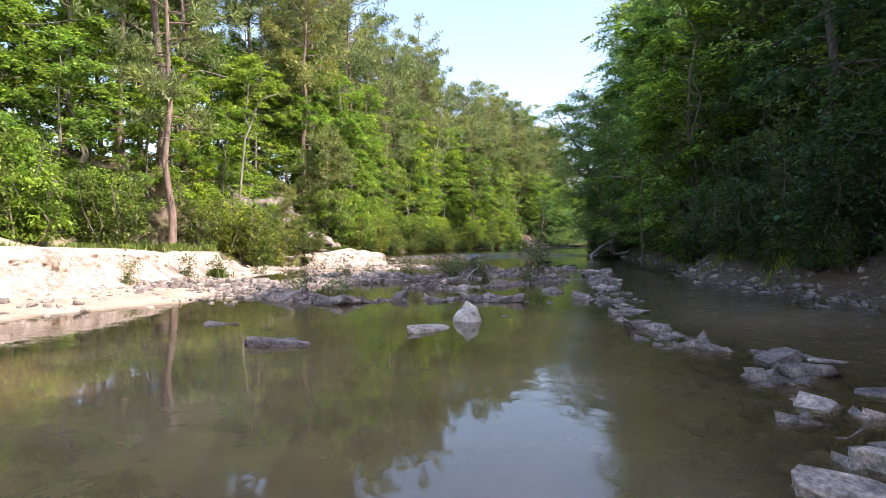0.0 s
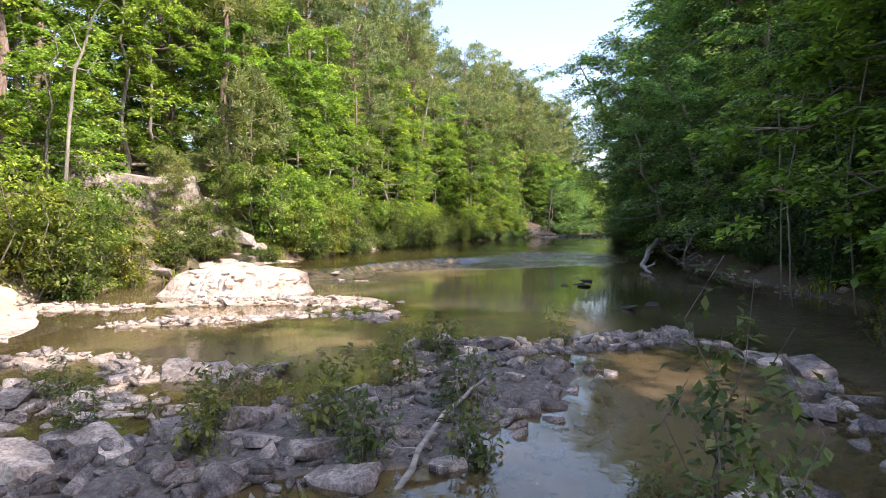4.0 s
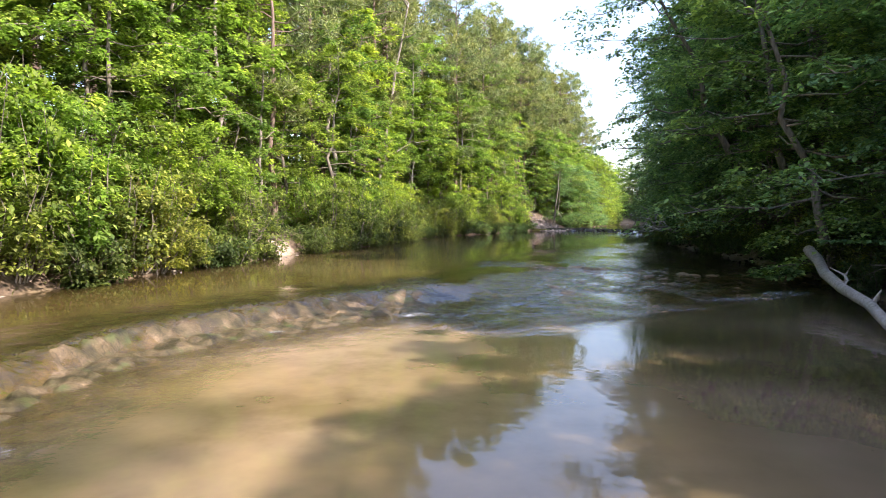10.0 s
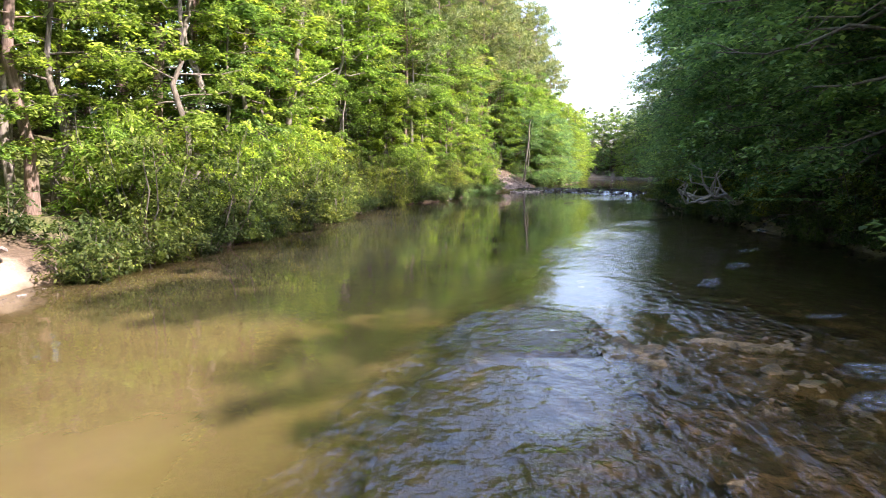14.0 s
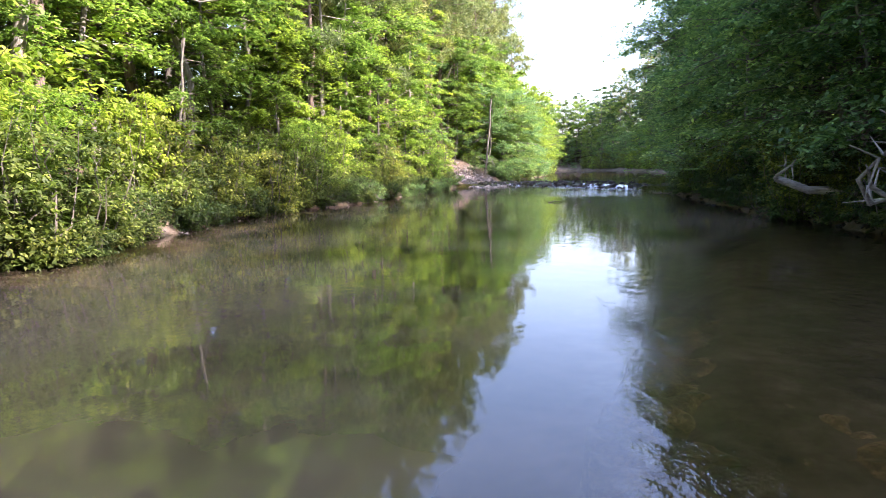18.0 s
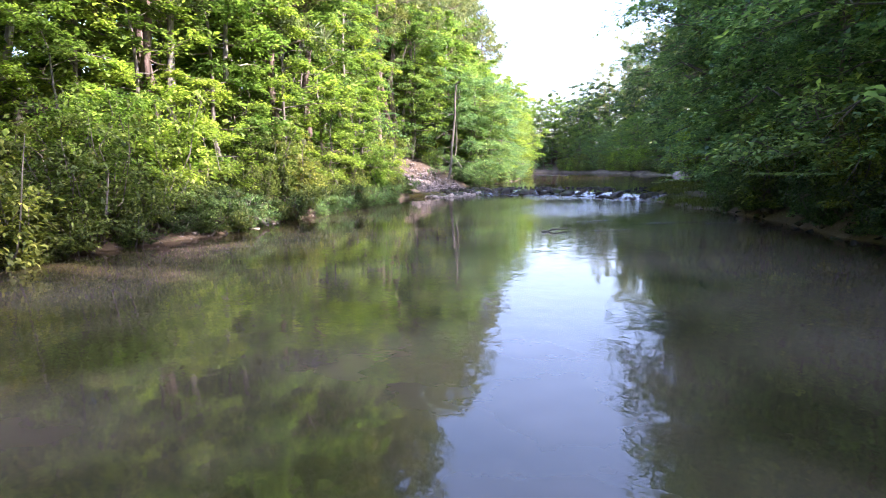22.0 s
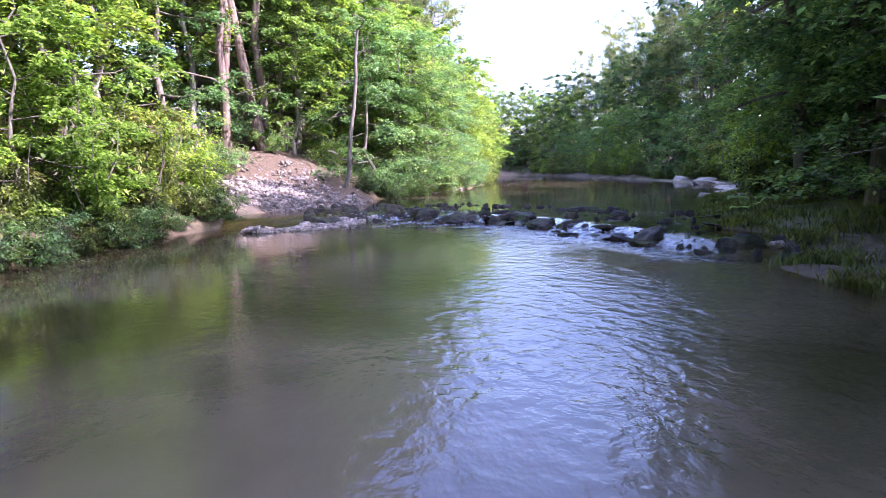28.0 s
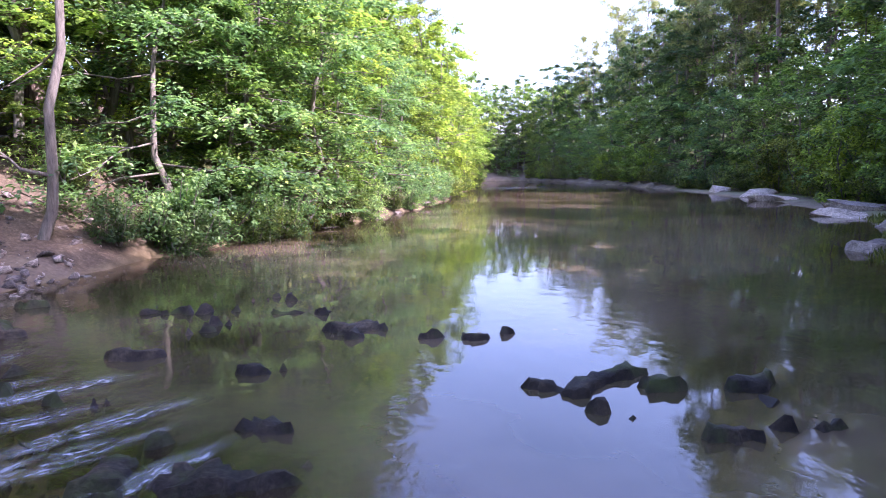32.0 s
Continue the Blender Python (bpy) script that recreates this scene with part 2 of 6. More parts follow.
def ground_material():
    m, nt, b = nodes_of("river_ground")
    p = world_pos(nt)
    at = {}
    for k in ("sand", "wet", "green", "rocky", "bar"):
        a = nt.nodes.new("ShaderNodeAttribute")
        a.attribute_name = k
        at[k] = a.outputs["Fac"]
    n1, n2 = noise_out(nt, 0.9, 6, p), noise_out(nt, 11, 8, p, 0.7)
    litter = ramp(nt, n2, [(0.3, (0.05, 0.034, 0.022)), (0.5, (0.1, 0.068, 0.042)), (0.7, (0.18, 0.13, 0.088))])
    sand = ramp(nt, n1, [(0.3, (0.34, 0.26, 0.19)), (0.55, (0.47, 0.37, 0.28)), (0.75, (0.6, 0.5, 0.4))])
    sand = mixc(nt, 0.4, sand, ramp(nt, n2, [(0.3, (0.3, 0.28, 0.27)), (0.7, (0.75, 0.75, 0.75))]), "OVERLAY")
    grass = ramp(nt, n2, [(0.3, (0.05, 0.07, 0.015)), (0.65, (0.16, 0.19, 0.05))])
    rock = ramp(nt, noise_out(nt, 2.6, 8, p, 0.7), [(0.3, (0.025, 0.021, 0.014)), (0.42, (0.065, 0.058, 0.022)), (0.55, (0.125, 0.095, 0.056)), (0.72, (0.25, 0.19, 0.13))])
    bed = ramp(nt, noise_out(nt, 0.8, 7, p, 0.65), [(0.36, (0.045, 0.033, 0.012)), (0.5, (0.17, 0.12, 0.055)), (0.66, (0.33, 0.245, 0.145))])
    c = mixc(nt, at["green"], litter, grass)
    c = mixc(nt, at["sand"], c, sand)
    c = mixc(nt, at["rocky"], c, rock)
    gravel = ramp(nt, noise_out(nt, 16, 8, p, 0.75), [(0.3, (0.045, 0.038, 0.032)), (0.5, (0.13, 0.112, 0.098)), (0.68, (0.26, 0.225, 0.2))])
    c = mixc(nt, at["bar"], c, gravel)
    c = mixc(nt, at["wet"], c, bed)
    nt.links.new(c, b.inputs["Base Color"])
    b.inputs["Roughness"].default_value = 0.92
    bump(nt, b, n2, 0.7, 0.05)
    return m


GROUND = ground_material()


def water_material():
    m, nt, b = nodes_of("river_water")
    nt.nodes.remove(b)
    p = world_pos(nt)
    deep, rif = nt.nodes.new("ShaderNodeAttribute"), nt.nodes.new("ShaderNodeAttribute")
    deep.attribute_name, rif.attribute_name = "depth", "riffle"
    body = nt.nodes.new("ShaderNodeBsdfDiffuse")
    col = ramp(nt, noise_out(nt, 0.16, 4, p), [(0.36, (0.14, 0.102, 0.04)), (0.5, (0.215, 0.154, 0.08)), (0.64, (0.3, 0.22, 0.142))])
    col = mixc(nt, 0.7, col, ramp(nt, noise_out(nt, 0.55, 5, p, 0.6), [(0.36, (0.6, 0.6, 0.5)), (0.5, (1.0, 1.0, 1.0)), (0.64, (1.3, 1.26, 1.2))]), "MULTIPLY")
    oli = nt.nodes.new("ShaderNodeAttribute")
    oli.attribute_name = "olive"
    col = mixc(nt, oli.outputs["Fac"], col, ramp(nt, noise_out(nt, 0.3, 4, p), [(0.35, (0.07, 0.055, 0.014)), (0.65, (0.105, 0.078, 0.024))]))
    # greyer body colour for deeper water, with the banks' shade mixed in
    far = nt.nodes.new("ShaderNodeAttribute")
    far.attribute_name = "murk_shade"
    grey = ramp(nt, noise_out(nt, 0.2, 4, p), [(0.38, (0.042, 0.038, 0.015)), (0.47, (0.094, 0.074, 0.041)), (0.62, (0.165, 0.122, 0.084))])
    col = mixc(nt, far.outputs["Fac"], col, grey)
    nt.links.new(col, body.inputs[0])
    clear = nt.nodes.new("ShaderNodeBsdfTransparent")
    clear.inputs[0].default_value = (0.86, 0.8, 0.6, 1)
    mx = nt.nodes.new("ShaderNodeMixShader")
    nt.links.new(deep.outputs["Fac"], mx.inputs[0])
    nt.links.new(clear.outputs[0], mx.inputs[1])
    nt.links.new(body.outputs[0], mx.inputs[2])
    gl = nt.nodes.new("ShaderNodeBsdfGlossy")
    gl.inputs["Roughness"].default_value = 0.035
    fr = nt.nodes.new("ShaderNodeFresnel")
    fr.inputs[0].default_value = 1.62
    mp = nt.nodes.new("ShaderNodeMapping")
    mp.inputs["Scale"].default_value = (1.0, 0.75, 1.0)
    nt.links.new(p, mp.inputs[0])
    calm = noise_out(nt, 3.4, 3, mp.outputs[0], 0.5)
    slow = noise_out(nt, 0.8, 2, mp.outputs[0], 0.5)
    chop = noise_out(nt, 4.0, 4, mp.outputs[0], 0.55)
    def times(a, k):
        n = nt.nodes.new("ShaderNodeMath")
        n.operation = "MULTIPLY"
        nt.links.new(a, n.inputs[0])
        if isinstance(k, float):
            n.inputs[1].default_value = k
        else:
            nt.links.new(k, n.inputs[1])
        return n.outputs[0]
    def plus(a, c):
        n = nt.nodes.new("ShaderNodeMath")
        nt.links.new(a, n.inputs[0])
        nt.links.new(c, n.inputs[1])
        return n.outputs[0]
    wind = times(calm, ramp(nt, noise_out(nt, 0.22, 2, p), [(0.4, (0.12, 0.12, 0.12)), (0.62, (1, 1, 1))]))
    h = plus(plus(times(wind, 0.006), times(slow, 0.004)), times(times(chop, rif.outputs["Fac"]), 0.15))
    bp = nt.nodes.new("ShaderNodeBump")
    bp.inputs["Strength"].default_value, bp.inputs["Distance"].default_value = 1.0, 1.0
    nt.links.new(h, bp.inputs["Height"])
    for n in (gl, fr):
        nt.links.new(bp.outputs[0], n.inputs["Normal"])
    top = nt.nodes.new("ShaderNodeMixShader")
    nt.links.new(fr.outputs[0], top.inputs[0])
    nt.links.new(mx.outputs[0], top.inputs[1])
    nt.links.new(gl.outputs[0], top.inputs[2])
    nt.links.new(top.outputs[0], nt.nodes["Material Output"].inputs[0])
    return m


WATER = water_material()


def foam_material():
    m, nt, b = nodes_of("white_water")
    uv = nt.nodes.new("ShaderNodeAttribute")
    uv.attribute_name = "flow"
    rim = nt.nodes.new("ShaderNodeAttribute")
    rim.attribute_name = "froth"
    n = noise_out(nt, 1.0, 7, uv.outputs["Vector"], 0.72)
    b.inputs["Base Color"].default_value = (0.7, 0.74, 0.78, 1)
    b.inputs["Roughness"].default_value = 0.4
    k = nt.nodes.new("ShaderNodeMath")
    k.operation = "MULTIPLY"
    nt.links.new(ramp(nt, n, [(0.44, (0, 0, 0)), (0.74, (1, 1, 1))]), k.inputs[0])
    nt.links.new(rim.outputs["Fac"], k.inputs[1])
    nt.links.new(k.outputs[0], b.inputs["Alpha"])
    bump(nt, b, n, 0.5, 0.03)
    return m


FOAM = foam_material()

# ---- number noise and plan ----
def vnoise(x, y, seed=0):
    """Smooth value noise, 0 to 1."""
    xi, yi = np.floor(x).astype(np.int64), np.floor(y).astype(np.int64)
    u, v = x - xi, y - yi
    u, v = u * u * (3 - 2 * u), v * v * (3 - 2 * v)
    def h(a, c):
        k = (a * 374761393 + c * 668265263 + seed * 144665) & 0xFFFFFFFF
        k = ((k ^ (k >> 13)) * 1274126177) & 0xFFFFFFFF
        return ((k ^ (k >> 16)) & 0xFFFF) / 65535.0
    return (h(xi, yi) * (1 - u) + h(xi + 1, yi) * u) * (1 - v) + (h(xi, yi + 1) * (1 - u) + h(xi + 1, yi + 1) * u) * v


def fbm(x, y, f=1.0, octaves=4, seed=0):
    s, a, t = 0, 1.0, 0
    for k in range(octaves):
        s, t = s + a * vnoise(x * f, y * f, seed + k), t + a
        a, f = a * 0.5, f * 2.03
    return s / t


def line_dist(x, y, pts):
    """Distance to a polyline."""
    best = np.full(np.shape(x), 1e9)
    for (ax, ay), (bx, by) in zip(pts[:-1], pts[1:]):
        dx, dy = bx - ax, by - ay
        t = np.clip(((x - ax) * dx + (y - ay) * dy) / (dx * dx + dy * dy), 0, 1)
        best = np.minimum(best, np.hypot(x - ax - t * dx, y - ay - t * dy))
    return best


def inside(x, y, poly):
    r = np.zeros(np.shape(x), bool)
    for (ax, ay), (bx, by) in zip(poly, poly[1:] + poly[:1]):
        if ay != by:
            r ^= ((ay > y) != (by > y)) & (x < (bx - ax) * (y - ay) / (by - ay) + ax)
    return r


def smooth(t):
    t = np.clip(t, 0, 1)
    return t * t * (3 - 2 * t)


CREST_1 = [(-14, 45.2), (-4, 44.8), (-2.0, 45.0), (-1.6, 47.9), (-0.7, 50.1), (0.4, 52.0), (1.9, 53.8), (3.4, 56), (5.0, 61.4), (9.0, 72), (14, 80), (24, 90)]
TOE_1 = [(-14, 43.6), (-4, 43.4), (-0.7, 43.2), (-0.5, 47), (0.9, 48.9), (2.9, 51.0), (4.5, 50.2), (7.3, 52.2), (10.8, 55), (14, 57.5), (24, 63)]
CREST_2 = [(6, 121.5), (16, 121.8), (17.8, 123.2), (19.4, 124.2), (21, 121.7), (22.6, 120.8), (24.6, 118.4), (25.6, 115), (26.6, 112.5), (34, 108)]
TOE_2 = [(6, 119.5), (15, 119.6), (17.6, 121), (19.5, 121.6), (20.5, 119.7), (22.3, 119.1), (23.0, 117.2), (23.2, 115.8), (24.0, 114.4), (24.0, 113), (24.4, 111), (34, 105)]
LEVELS = (0.0, 0.35, 0.62)


def step_share(x, y, toe, crest):
    a, b = line_dist(x, y, toe), line_dist(x, y, crest)
    mid = inside(x, y, toe + crest[::-1])
    return np.where(mid, a / (a + b + 1e-6), np.where(a < b, 0.0, 1.0))


def level(x, y):
    """The water's height."""
    s1, s2 = step_share(x, y, TOE_1, CREST_1), step_share(x, y, TOE_2, CREST_2)
    k = smooth((np.asarray(x) - 3.0) / 3.5)
    fall = smooth((s1 - 0.5) / 0.28) * (1 - k) + smooth(s1) * k
    return LEVELS[1] * fall + (LEVELS[2] - LEVELS[1]) * smooth((s2 - 0.03) / 0.5)


LEFT_Y = [-60, 5, 12, 15, 17, 20, 24, 31, 35, 39, 47, 50, 53, 60, 65, 75, 82, 91, 95, 99.5, 106, 111.5, 117, 121, 125, 128, 132.5, 141.5, 150, 165, 193, 205, 212, 218, 224]
LEFT_X = [-10, -6, -4.8, -4.2, -3.0, -3.4, -4.4, -5.6, -8.6, -8.6, -7.6, -5.8, -5.0, -4.0, -3.4, -1.1, 0.2, 1.2, 3.0, 5.6, 8.3, 10.4, 12.2, 13.6, 15.6, 18.2, 20.0, 25, 29, 34, 43, 44, 38, 10, -150]
RIGHT_Y = [-60, 15, 24, 27, 34, 39, 45, 50, 57, 61, 68, 79, 85, 89, 94.6, 103, 108, 112, 121, 128, 133, 139, 151, 174, 190, 216, 240]
RIGHT_X = [8, 10.2, 10.3, 10.8, 12.9, 13.4, 13.8, 15, 15.8, 17, 18.2, 18.7, 19.4, 20, 22, 24.2, 25.4, 27, 31, 36, 42, 46, 52, 58.5, 62, 65, 60]


def left_x(y):
    return np.interp(y, LEFT_Y, LEFT_X)


def right_x(y):
    return np.interp(y, RIGHT_Y, RIGHT_X)


# lines of the rock bars: points, half width, height above the water
BARS = [([(-3.2, 20.6), (-1.4, 18.6), (0.4, 17.0), (1.6, 17.4), (2.9, 17.6), (4.3, 17.0)], 0.8, 0.0),
        ([(1.6, 21.0), (2.8, 20.5), (3.7, 21.4), (4.9, 22.9), (6.0, 24.2)], 0.6, 0.0),
        ([(-5.0, 21.6), (-2.4, 21.8), (-0.6, 23.6), (0.6, 24.6), (2.0, 25.4), (3.2, 26.6), (3.9, 28.2), (3.4, 29.8)], 1.75, 0.1),
        ([(3.4, 29.8), (5.6, 30.1), (7.2, 31.0), (7.8, 30.2)], 0.5, 0.03),
        ([(5.8, 16.6), (6.2, 18.6), (6.6, 21.0), (7.0, 23.0), (7.4, 25.6), (8.2, 28.2), (8.0, 29.8)], 0.6, -0.04),
        ([(4.6, 6.0), (5.4, 8.6), (5.9, 10.6), (5.5, 12.6), (5.6, 15.0), (5.9, 17.0)], 0.75, -0.06),
        ([(-4.2, 32.2), (-2.6, 32.4), (-1.0, 33.2), (0.4, 33.6), (1.5, 33.4)], 0.55, 0.03),
        ([(-7.8, 34.8), (-5.4, 34.8), (-3.6, 35.6), (-1.6, 36.0), (0.0, 35.6), (1.2, 35.2)], 0.7, 0.05),
        ([(-3.6, 28.6), (-2.2, 29.0), (-1.0, 27.6), (0.4, 28.0)], 0.6, 0.02),
        ([(-2.4, 26.8), (-1.5, 26.3), (-0.7, 26.4)], 0.7, 0.03),
        ([(-4.0, 36.6), (-1.6, 36.9), (0.5, 36.6)], 1.2, 0.09),
        ([(-1.0, 34.2), (1.8, 34.2), (3.8, 34.0)], 1.1, -0.05),
        ([(14.6, 118.6), (16.6, 119.9), (17.8, 121.6)], 0.55, 0.16),
        ([(24.8, 104.6), (25.6, 107.4), (25.8, 110.6), (27.2, 113.6)], 1.1, 0.14)]
FACE = [(-8.6, 8.0), (-8.0, 12.0), (-7.4, 17.0), (-7.1, 22.0), (-7.1, 26.0), (-7.0, 29.4), (-7.3, 31.0), (-8.8, 32.8), (-11.5, 34.2)]


def ground_z(x, y):
    """The height of the ground, and what covers it."""
    x, y = np.asarray(x, float), np.asarray(y, float)
    lv = level(x, y)
    dl, dr = left_x(y) - x, x - right_x(y)
    n1, n2 = fbm(x, y, 0.35, 4, 3), fbm(x, y, 1.6, 3, 9)
    dl, dr = dl + (n1 - 0.5) * 1.0, dr + (n1 - 0.5) * 1.2
    far = y - 232 + (n1 - 0.5) * 4
    d = np.maximum(np.maximum(dl, dr), far)
    left = dl > dr
    # bank and hillside
    steep = np.where(left & (y > 33) & (y < 60), 0.62, np.where(left, 0.34, 0.5))
    hill = 0.42 * smooth(d / 0.7) + steep * np.clip(d - 0.5, 0, 9) + 0.16 * np.clip(d - 9.5, 0, 45) + 0.03 * np.clip(d - 54, 0, 400)
    hill = hill + (n1 - 0.5) * np.clip(d * 0.3, 0, 2.2) + (n2 - 0.5) * np.clip(d * 0.2, 0, 0.35)
    flat = np.where(~left & (far < 0), smooth((y - 100) / 7) * smooth((180 - y) / 10), 0)
    low = 0.12 * smooth(d / 1.5) + 0.035 * np.clip(d, 0, 5) + 0.42 * np.clip(d - 4.5, 0, 9) + 0.16 * np.clip(d - 13.5, 0, 45) + (n2 - 0.5) * 0.16 * smooth(d) + (n1 - 0.5) * np.clip(d * 0.2 - 0.6, 0, 2)
    hill = hill * (1 - flat) + low * flat
    cut = np.where(left, smooth((y - 119) / 3) * smooth((132 - y) / 3), 0)
    hill = hill * (1 - cut * 0.58)
    # the terrace behind the clay face
    shelf = left & (y < 34.5)
    e = np.where(x < np.interp(y, [p[1] for p in FACE], [p[0] for p in FACE]), 1.0, 0.0)
    e = e * line_dist(x, y, FACE)
    terrace = np.where(e > 0, 0.92 * smooth((e - 0.25) / 0.4) + 0.05 * np.clip(e - 1, 0, 3) + 0.34 * np.clip(e - 4.2, 0, 10) + 0.15 * np.clip(e - 14, 0, 45), 0.08 * smooth(d) + 0.04)
    hill = np.where(shelf, terrace + (n2 - 0.5) * 0.06 + (n1 - 0.5) * np.clip(e - 4, 0, 2), hill)
    bed = -(0.06 + 0.62 * smooth(-d / 4.5)) + (n1 - 0.5) * 0.22 * smooth(-d / 2) + (n2 - 0.5) * 0.05
    # shallow pond and bars
    shallow = smooth((42 - y) / 8) * smooth((9.0 - x) / 2)
    bed = bed * (1 - 0.55 * shallow)
    for pts, wide, high in BARS:
        k = np.exp(-(line_dist(x, y, pts) / wide) ** 2)
        bed = bed * (1 - k) + k * (high + (0.08 if 0.85 < wide < 1.5 else 0.34) * (n2 - 0.5))
    # the steps are bare rock under a thin film of water
    s1, s2 = step_share(x, y, TOE_1, CREST_1), step_share(x, y, TOE_2, CREST_2)
    film = np.maximum(((s1 > 0) & (s1 < 1)) * 1.0, ((s2 > 0) & (s2 < 1)) * 1.0)
    near = np.maximum(np.exp(-np.minimum(line_dist(x, y, CREST_1), line_dist(x, y, TOE_1)) ** 2 / 0.8), np.exp(-np.minimum(line_dist(x, y, CREST_2), line_dist(x, y, TOE_2)) ** 2 / 0.5))
    film = np.maximum(film, near)
    bed = bed * (1 - film) + film * (-0.11 + 0.12 * (fbm(x * 1.0, y * 0.8, 2.6, 4, 21) - 0.5))
    z = lv + np.where(d > 0, hill, np.minimum(bed, 0.5))
    sandy = np.where(left & (y < 40), 1.0, np.where(left & (np.abs(y - 64.8) < 1.0), 0.85, np.where(left & (np.abs(y - 86.2) < 0.45), 0.5, np.where(left & (y > 122) & (y < 130), 0.15, np.where(~left & (y > 124), 0.3, 0.0))))) * smooth(1.4 - d * 0.5)
    sandy = np.maximum(sandy, shelf * smooth((6.5 - e) / 2.5))
    green = np.maximum(smooth((fbm(x, y, 0.5, 3, 40) - 0.42) * 5) * smooth((d - 0.6) / 1.5), flat * smooth((n2 - 0.3) * 4) * (d > 0) * 0.8)
    green = green * (1 - left * smooth((y - 116) / 3) * smooth((141 - y) / 3))
    rocky = np.maximum(film, smooth(1 - d * 1.2) * (~left) * 0.15) * (d < 2)
    rocky = np.maximum(rocky, np.where(left & (y > 34) & (y < 58), smooth((fbm(x, y, 0.6, 3, 77) - 0.42) * 6) * 0.9 * (d > 0.2), 0))
    wet = smooth((lv - z) / 0.06 + 0.3) * (1 - film * 0.75)
    barred = smooth(-d * 3) * (1 - smooth((y - 25.6) / 1.5) * (x < 1.6 + 0.3 * np.clip(y - 31, 0, 5))) * (y < 60) * (1 - film)
    return z, sandy, green, rocky, wet, lv, d, film, barred


def gz(x, y):
    return float(ground_z(np.array([x]), np.array([y]))[0][0])


# ---- mesh helpers ----
def part(name, bm, material, parent=None, label="", shade=False):
    me = bpy.data.meshes.new(name)
    bm.to_mesh(me)
    bm.free()
    me.materials.append(material)
    if shade:
        me.shade_smooth()
    ob = new(name, me)
    if parent is not None:
        ob.parent = parent
    if label:
        ob["label"] = label
    return ob


def raw_mesh(name, verts, faces, material, shade=False):
    """A mesh from arrays; all faces have the same number of corners."""
    me = bpy.data.meshes.new(name)
    verts, faces = np.asarray(verts, np.float32), np.asarray(faces, np.int32)
    me.vertices.add(len(verts))
    me.vertices.foreach_set("co", verts.ravel())
    k = faces.shape[1]
    me.loops.add(faces.size)
    me.loops.foreach_set("vertex_index", faces.ravel())
    me.polygons.add(len(faces))
    me.polygons.foreach_set("loop_start", np.arange(0, faces.size, k, dtype=np.int32))
    me.update(calc_edges=True)
    me.materials.append(material)
    if shade:
        me.shade_smooth()
    return me


def grid_mesh(name, xs, ys, zf, material, shade=True):
    X, Y = np.meshgrid(xs, ys)
    z = zf(X.ravel(), Y.ravel())
    extra = {}
    if isinstance(z, tuple):
        z, extra = z
    n, m = len(xs), len(ys)
    i = (np.arange(m - 1)[:, None] * n + np.arange(n - 1)[None]).ravel()
    me = raw_mesh(name, np.stack([X.ravel(), Y.ravel(), z], 1), np.stack([i, i + 1, i + n + 1, i + n], 1), material, shade)
    for k, v in extra.items():
        a = me.attributes.new(k, "FLOAT", "POINT")
        a.data.foreach_set("value", np.asarray(v, np.float32))
    return me


def steps(*spans):
    out = []
    for a, b, s in spans:
        out += list(np.arange(a, b, s))
    return np.array(out + [spans[-1][1]])


# ---- ground and water ----
def land(x, y):
    z, sandy, green, rocky, wet, lv, d, film, barred = ground_z(x, y)
    return z, {"sand": sandy, "green": green, "rocky": rocky, "wet": wet, "bar": barred}


def water_sheet(x, y):
    z, sandy, green, rocky, wet, lv, d, film, barred = ground_z(x, y)
    depth = np.clip(1 - np.exp(-(lv - z) * 5.5), 0, 0.93)
    rif = np.maximum(film, 0.55 * np.exp(-((x - 9.0 - 0.1 * (y - 20)) / 2.2) ** 2) * smooth((40 - y) / 10))
    for cx, cy, sx, sy in ((9.5, 57, 3.5, 5), (20, 106, 4.5, 5), (19, 97, 3.5, 3), (22, 116, 4, 3), (44, 186, 14, 5), (15.5, 63, 2, 3)):
        rif = np.maximum(rif, 0.3 * np.exp(-((x - cx) / sx) ** 2 - ((y - cy) / sy) ** 2))
    rif = np.where(film > 0.5, np.where(y > 100, 0.45, 0.75 + smooth((x - 1.4) / 2.4) * (1.9 * smooth((fbm(x, y * 0.7, 0.55, 3, 88) - 0.36) * 3.5) - 0.5)), rif)
    rif = rif * (1 - 0.85 * smooth((y - 60) / 5) * smooth((104 - y) / 6))
    rif = np.where(level(x, y) > 0.6, np.minimum(rif, 0.08 + 0.4 * (y > 170) + 0.6 * smooth((22.8 - x) / 2) * (y < 127)), rif)
    wave = (fbm(x, y, 2.2, 3, 5) - 0.5) * 0.05 * rif
    # upstream and right channel: depth and bank shade both darken the body colour
    return lv + wave, {"depth": depth * (1 - film * (0.6 + 0.3 * smooth((x - 1.8) / 1.5))), "riffle": np.clip(rif, 0, 1), "olive": smooth((step_share(x, y, TOE_1, CREST_1) - 0.5) * 4) * 0.85, "murk_shade": np.clip(smooth((y - 56) / 26) + 0.3 * smooth((16 - y) / 14) * smooth((x + 2) / 4) + 0.95 * smooth((x - 4.8) / 3) * smooth((y - 12) / 8), 0, 1)}


GX = steps((-420, -70, 35), (-70, -16, 3), (-16, -10, 0.6), (-10, 12, 0.26), (12, 30, 0.42), (30, 72, 1.4), (72, 140, 6), (140, 460, 40))
GY = steps((-80, 0, 4), (0, 4, 0.8), (4, 62, 0.26), (62, 130, 0.55), (130, 240, 1.8), (240, 300, 6), (300, 640, 40))
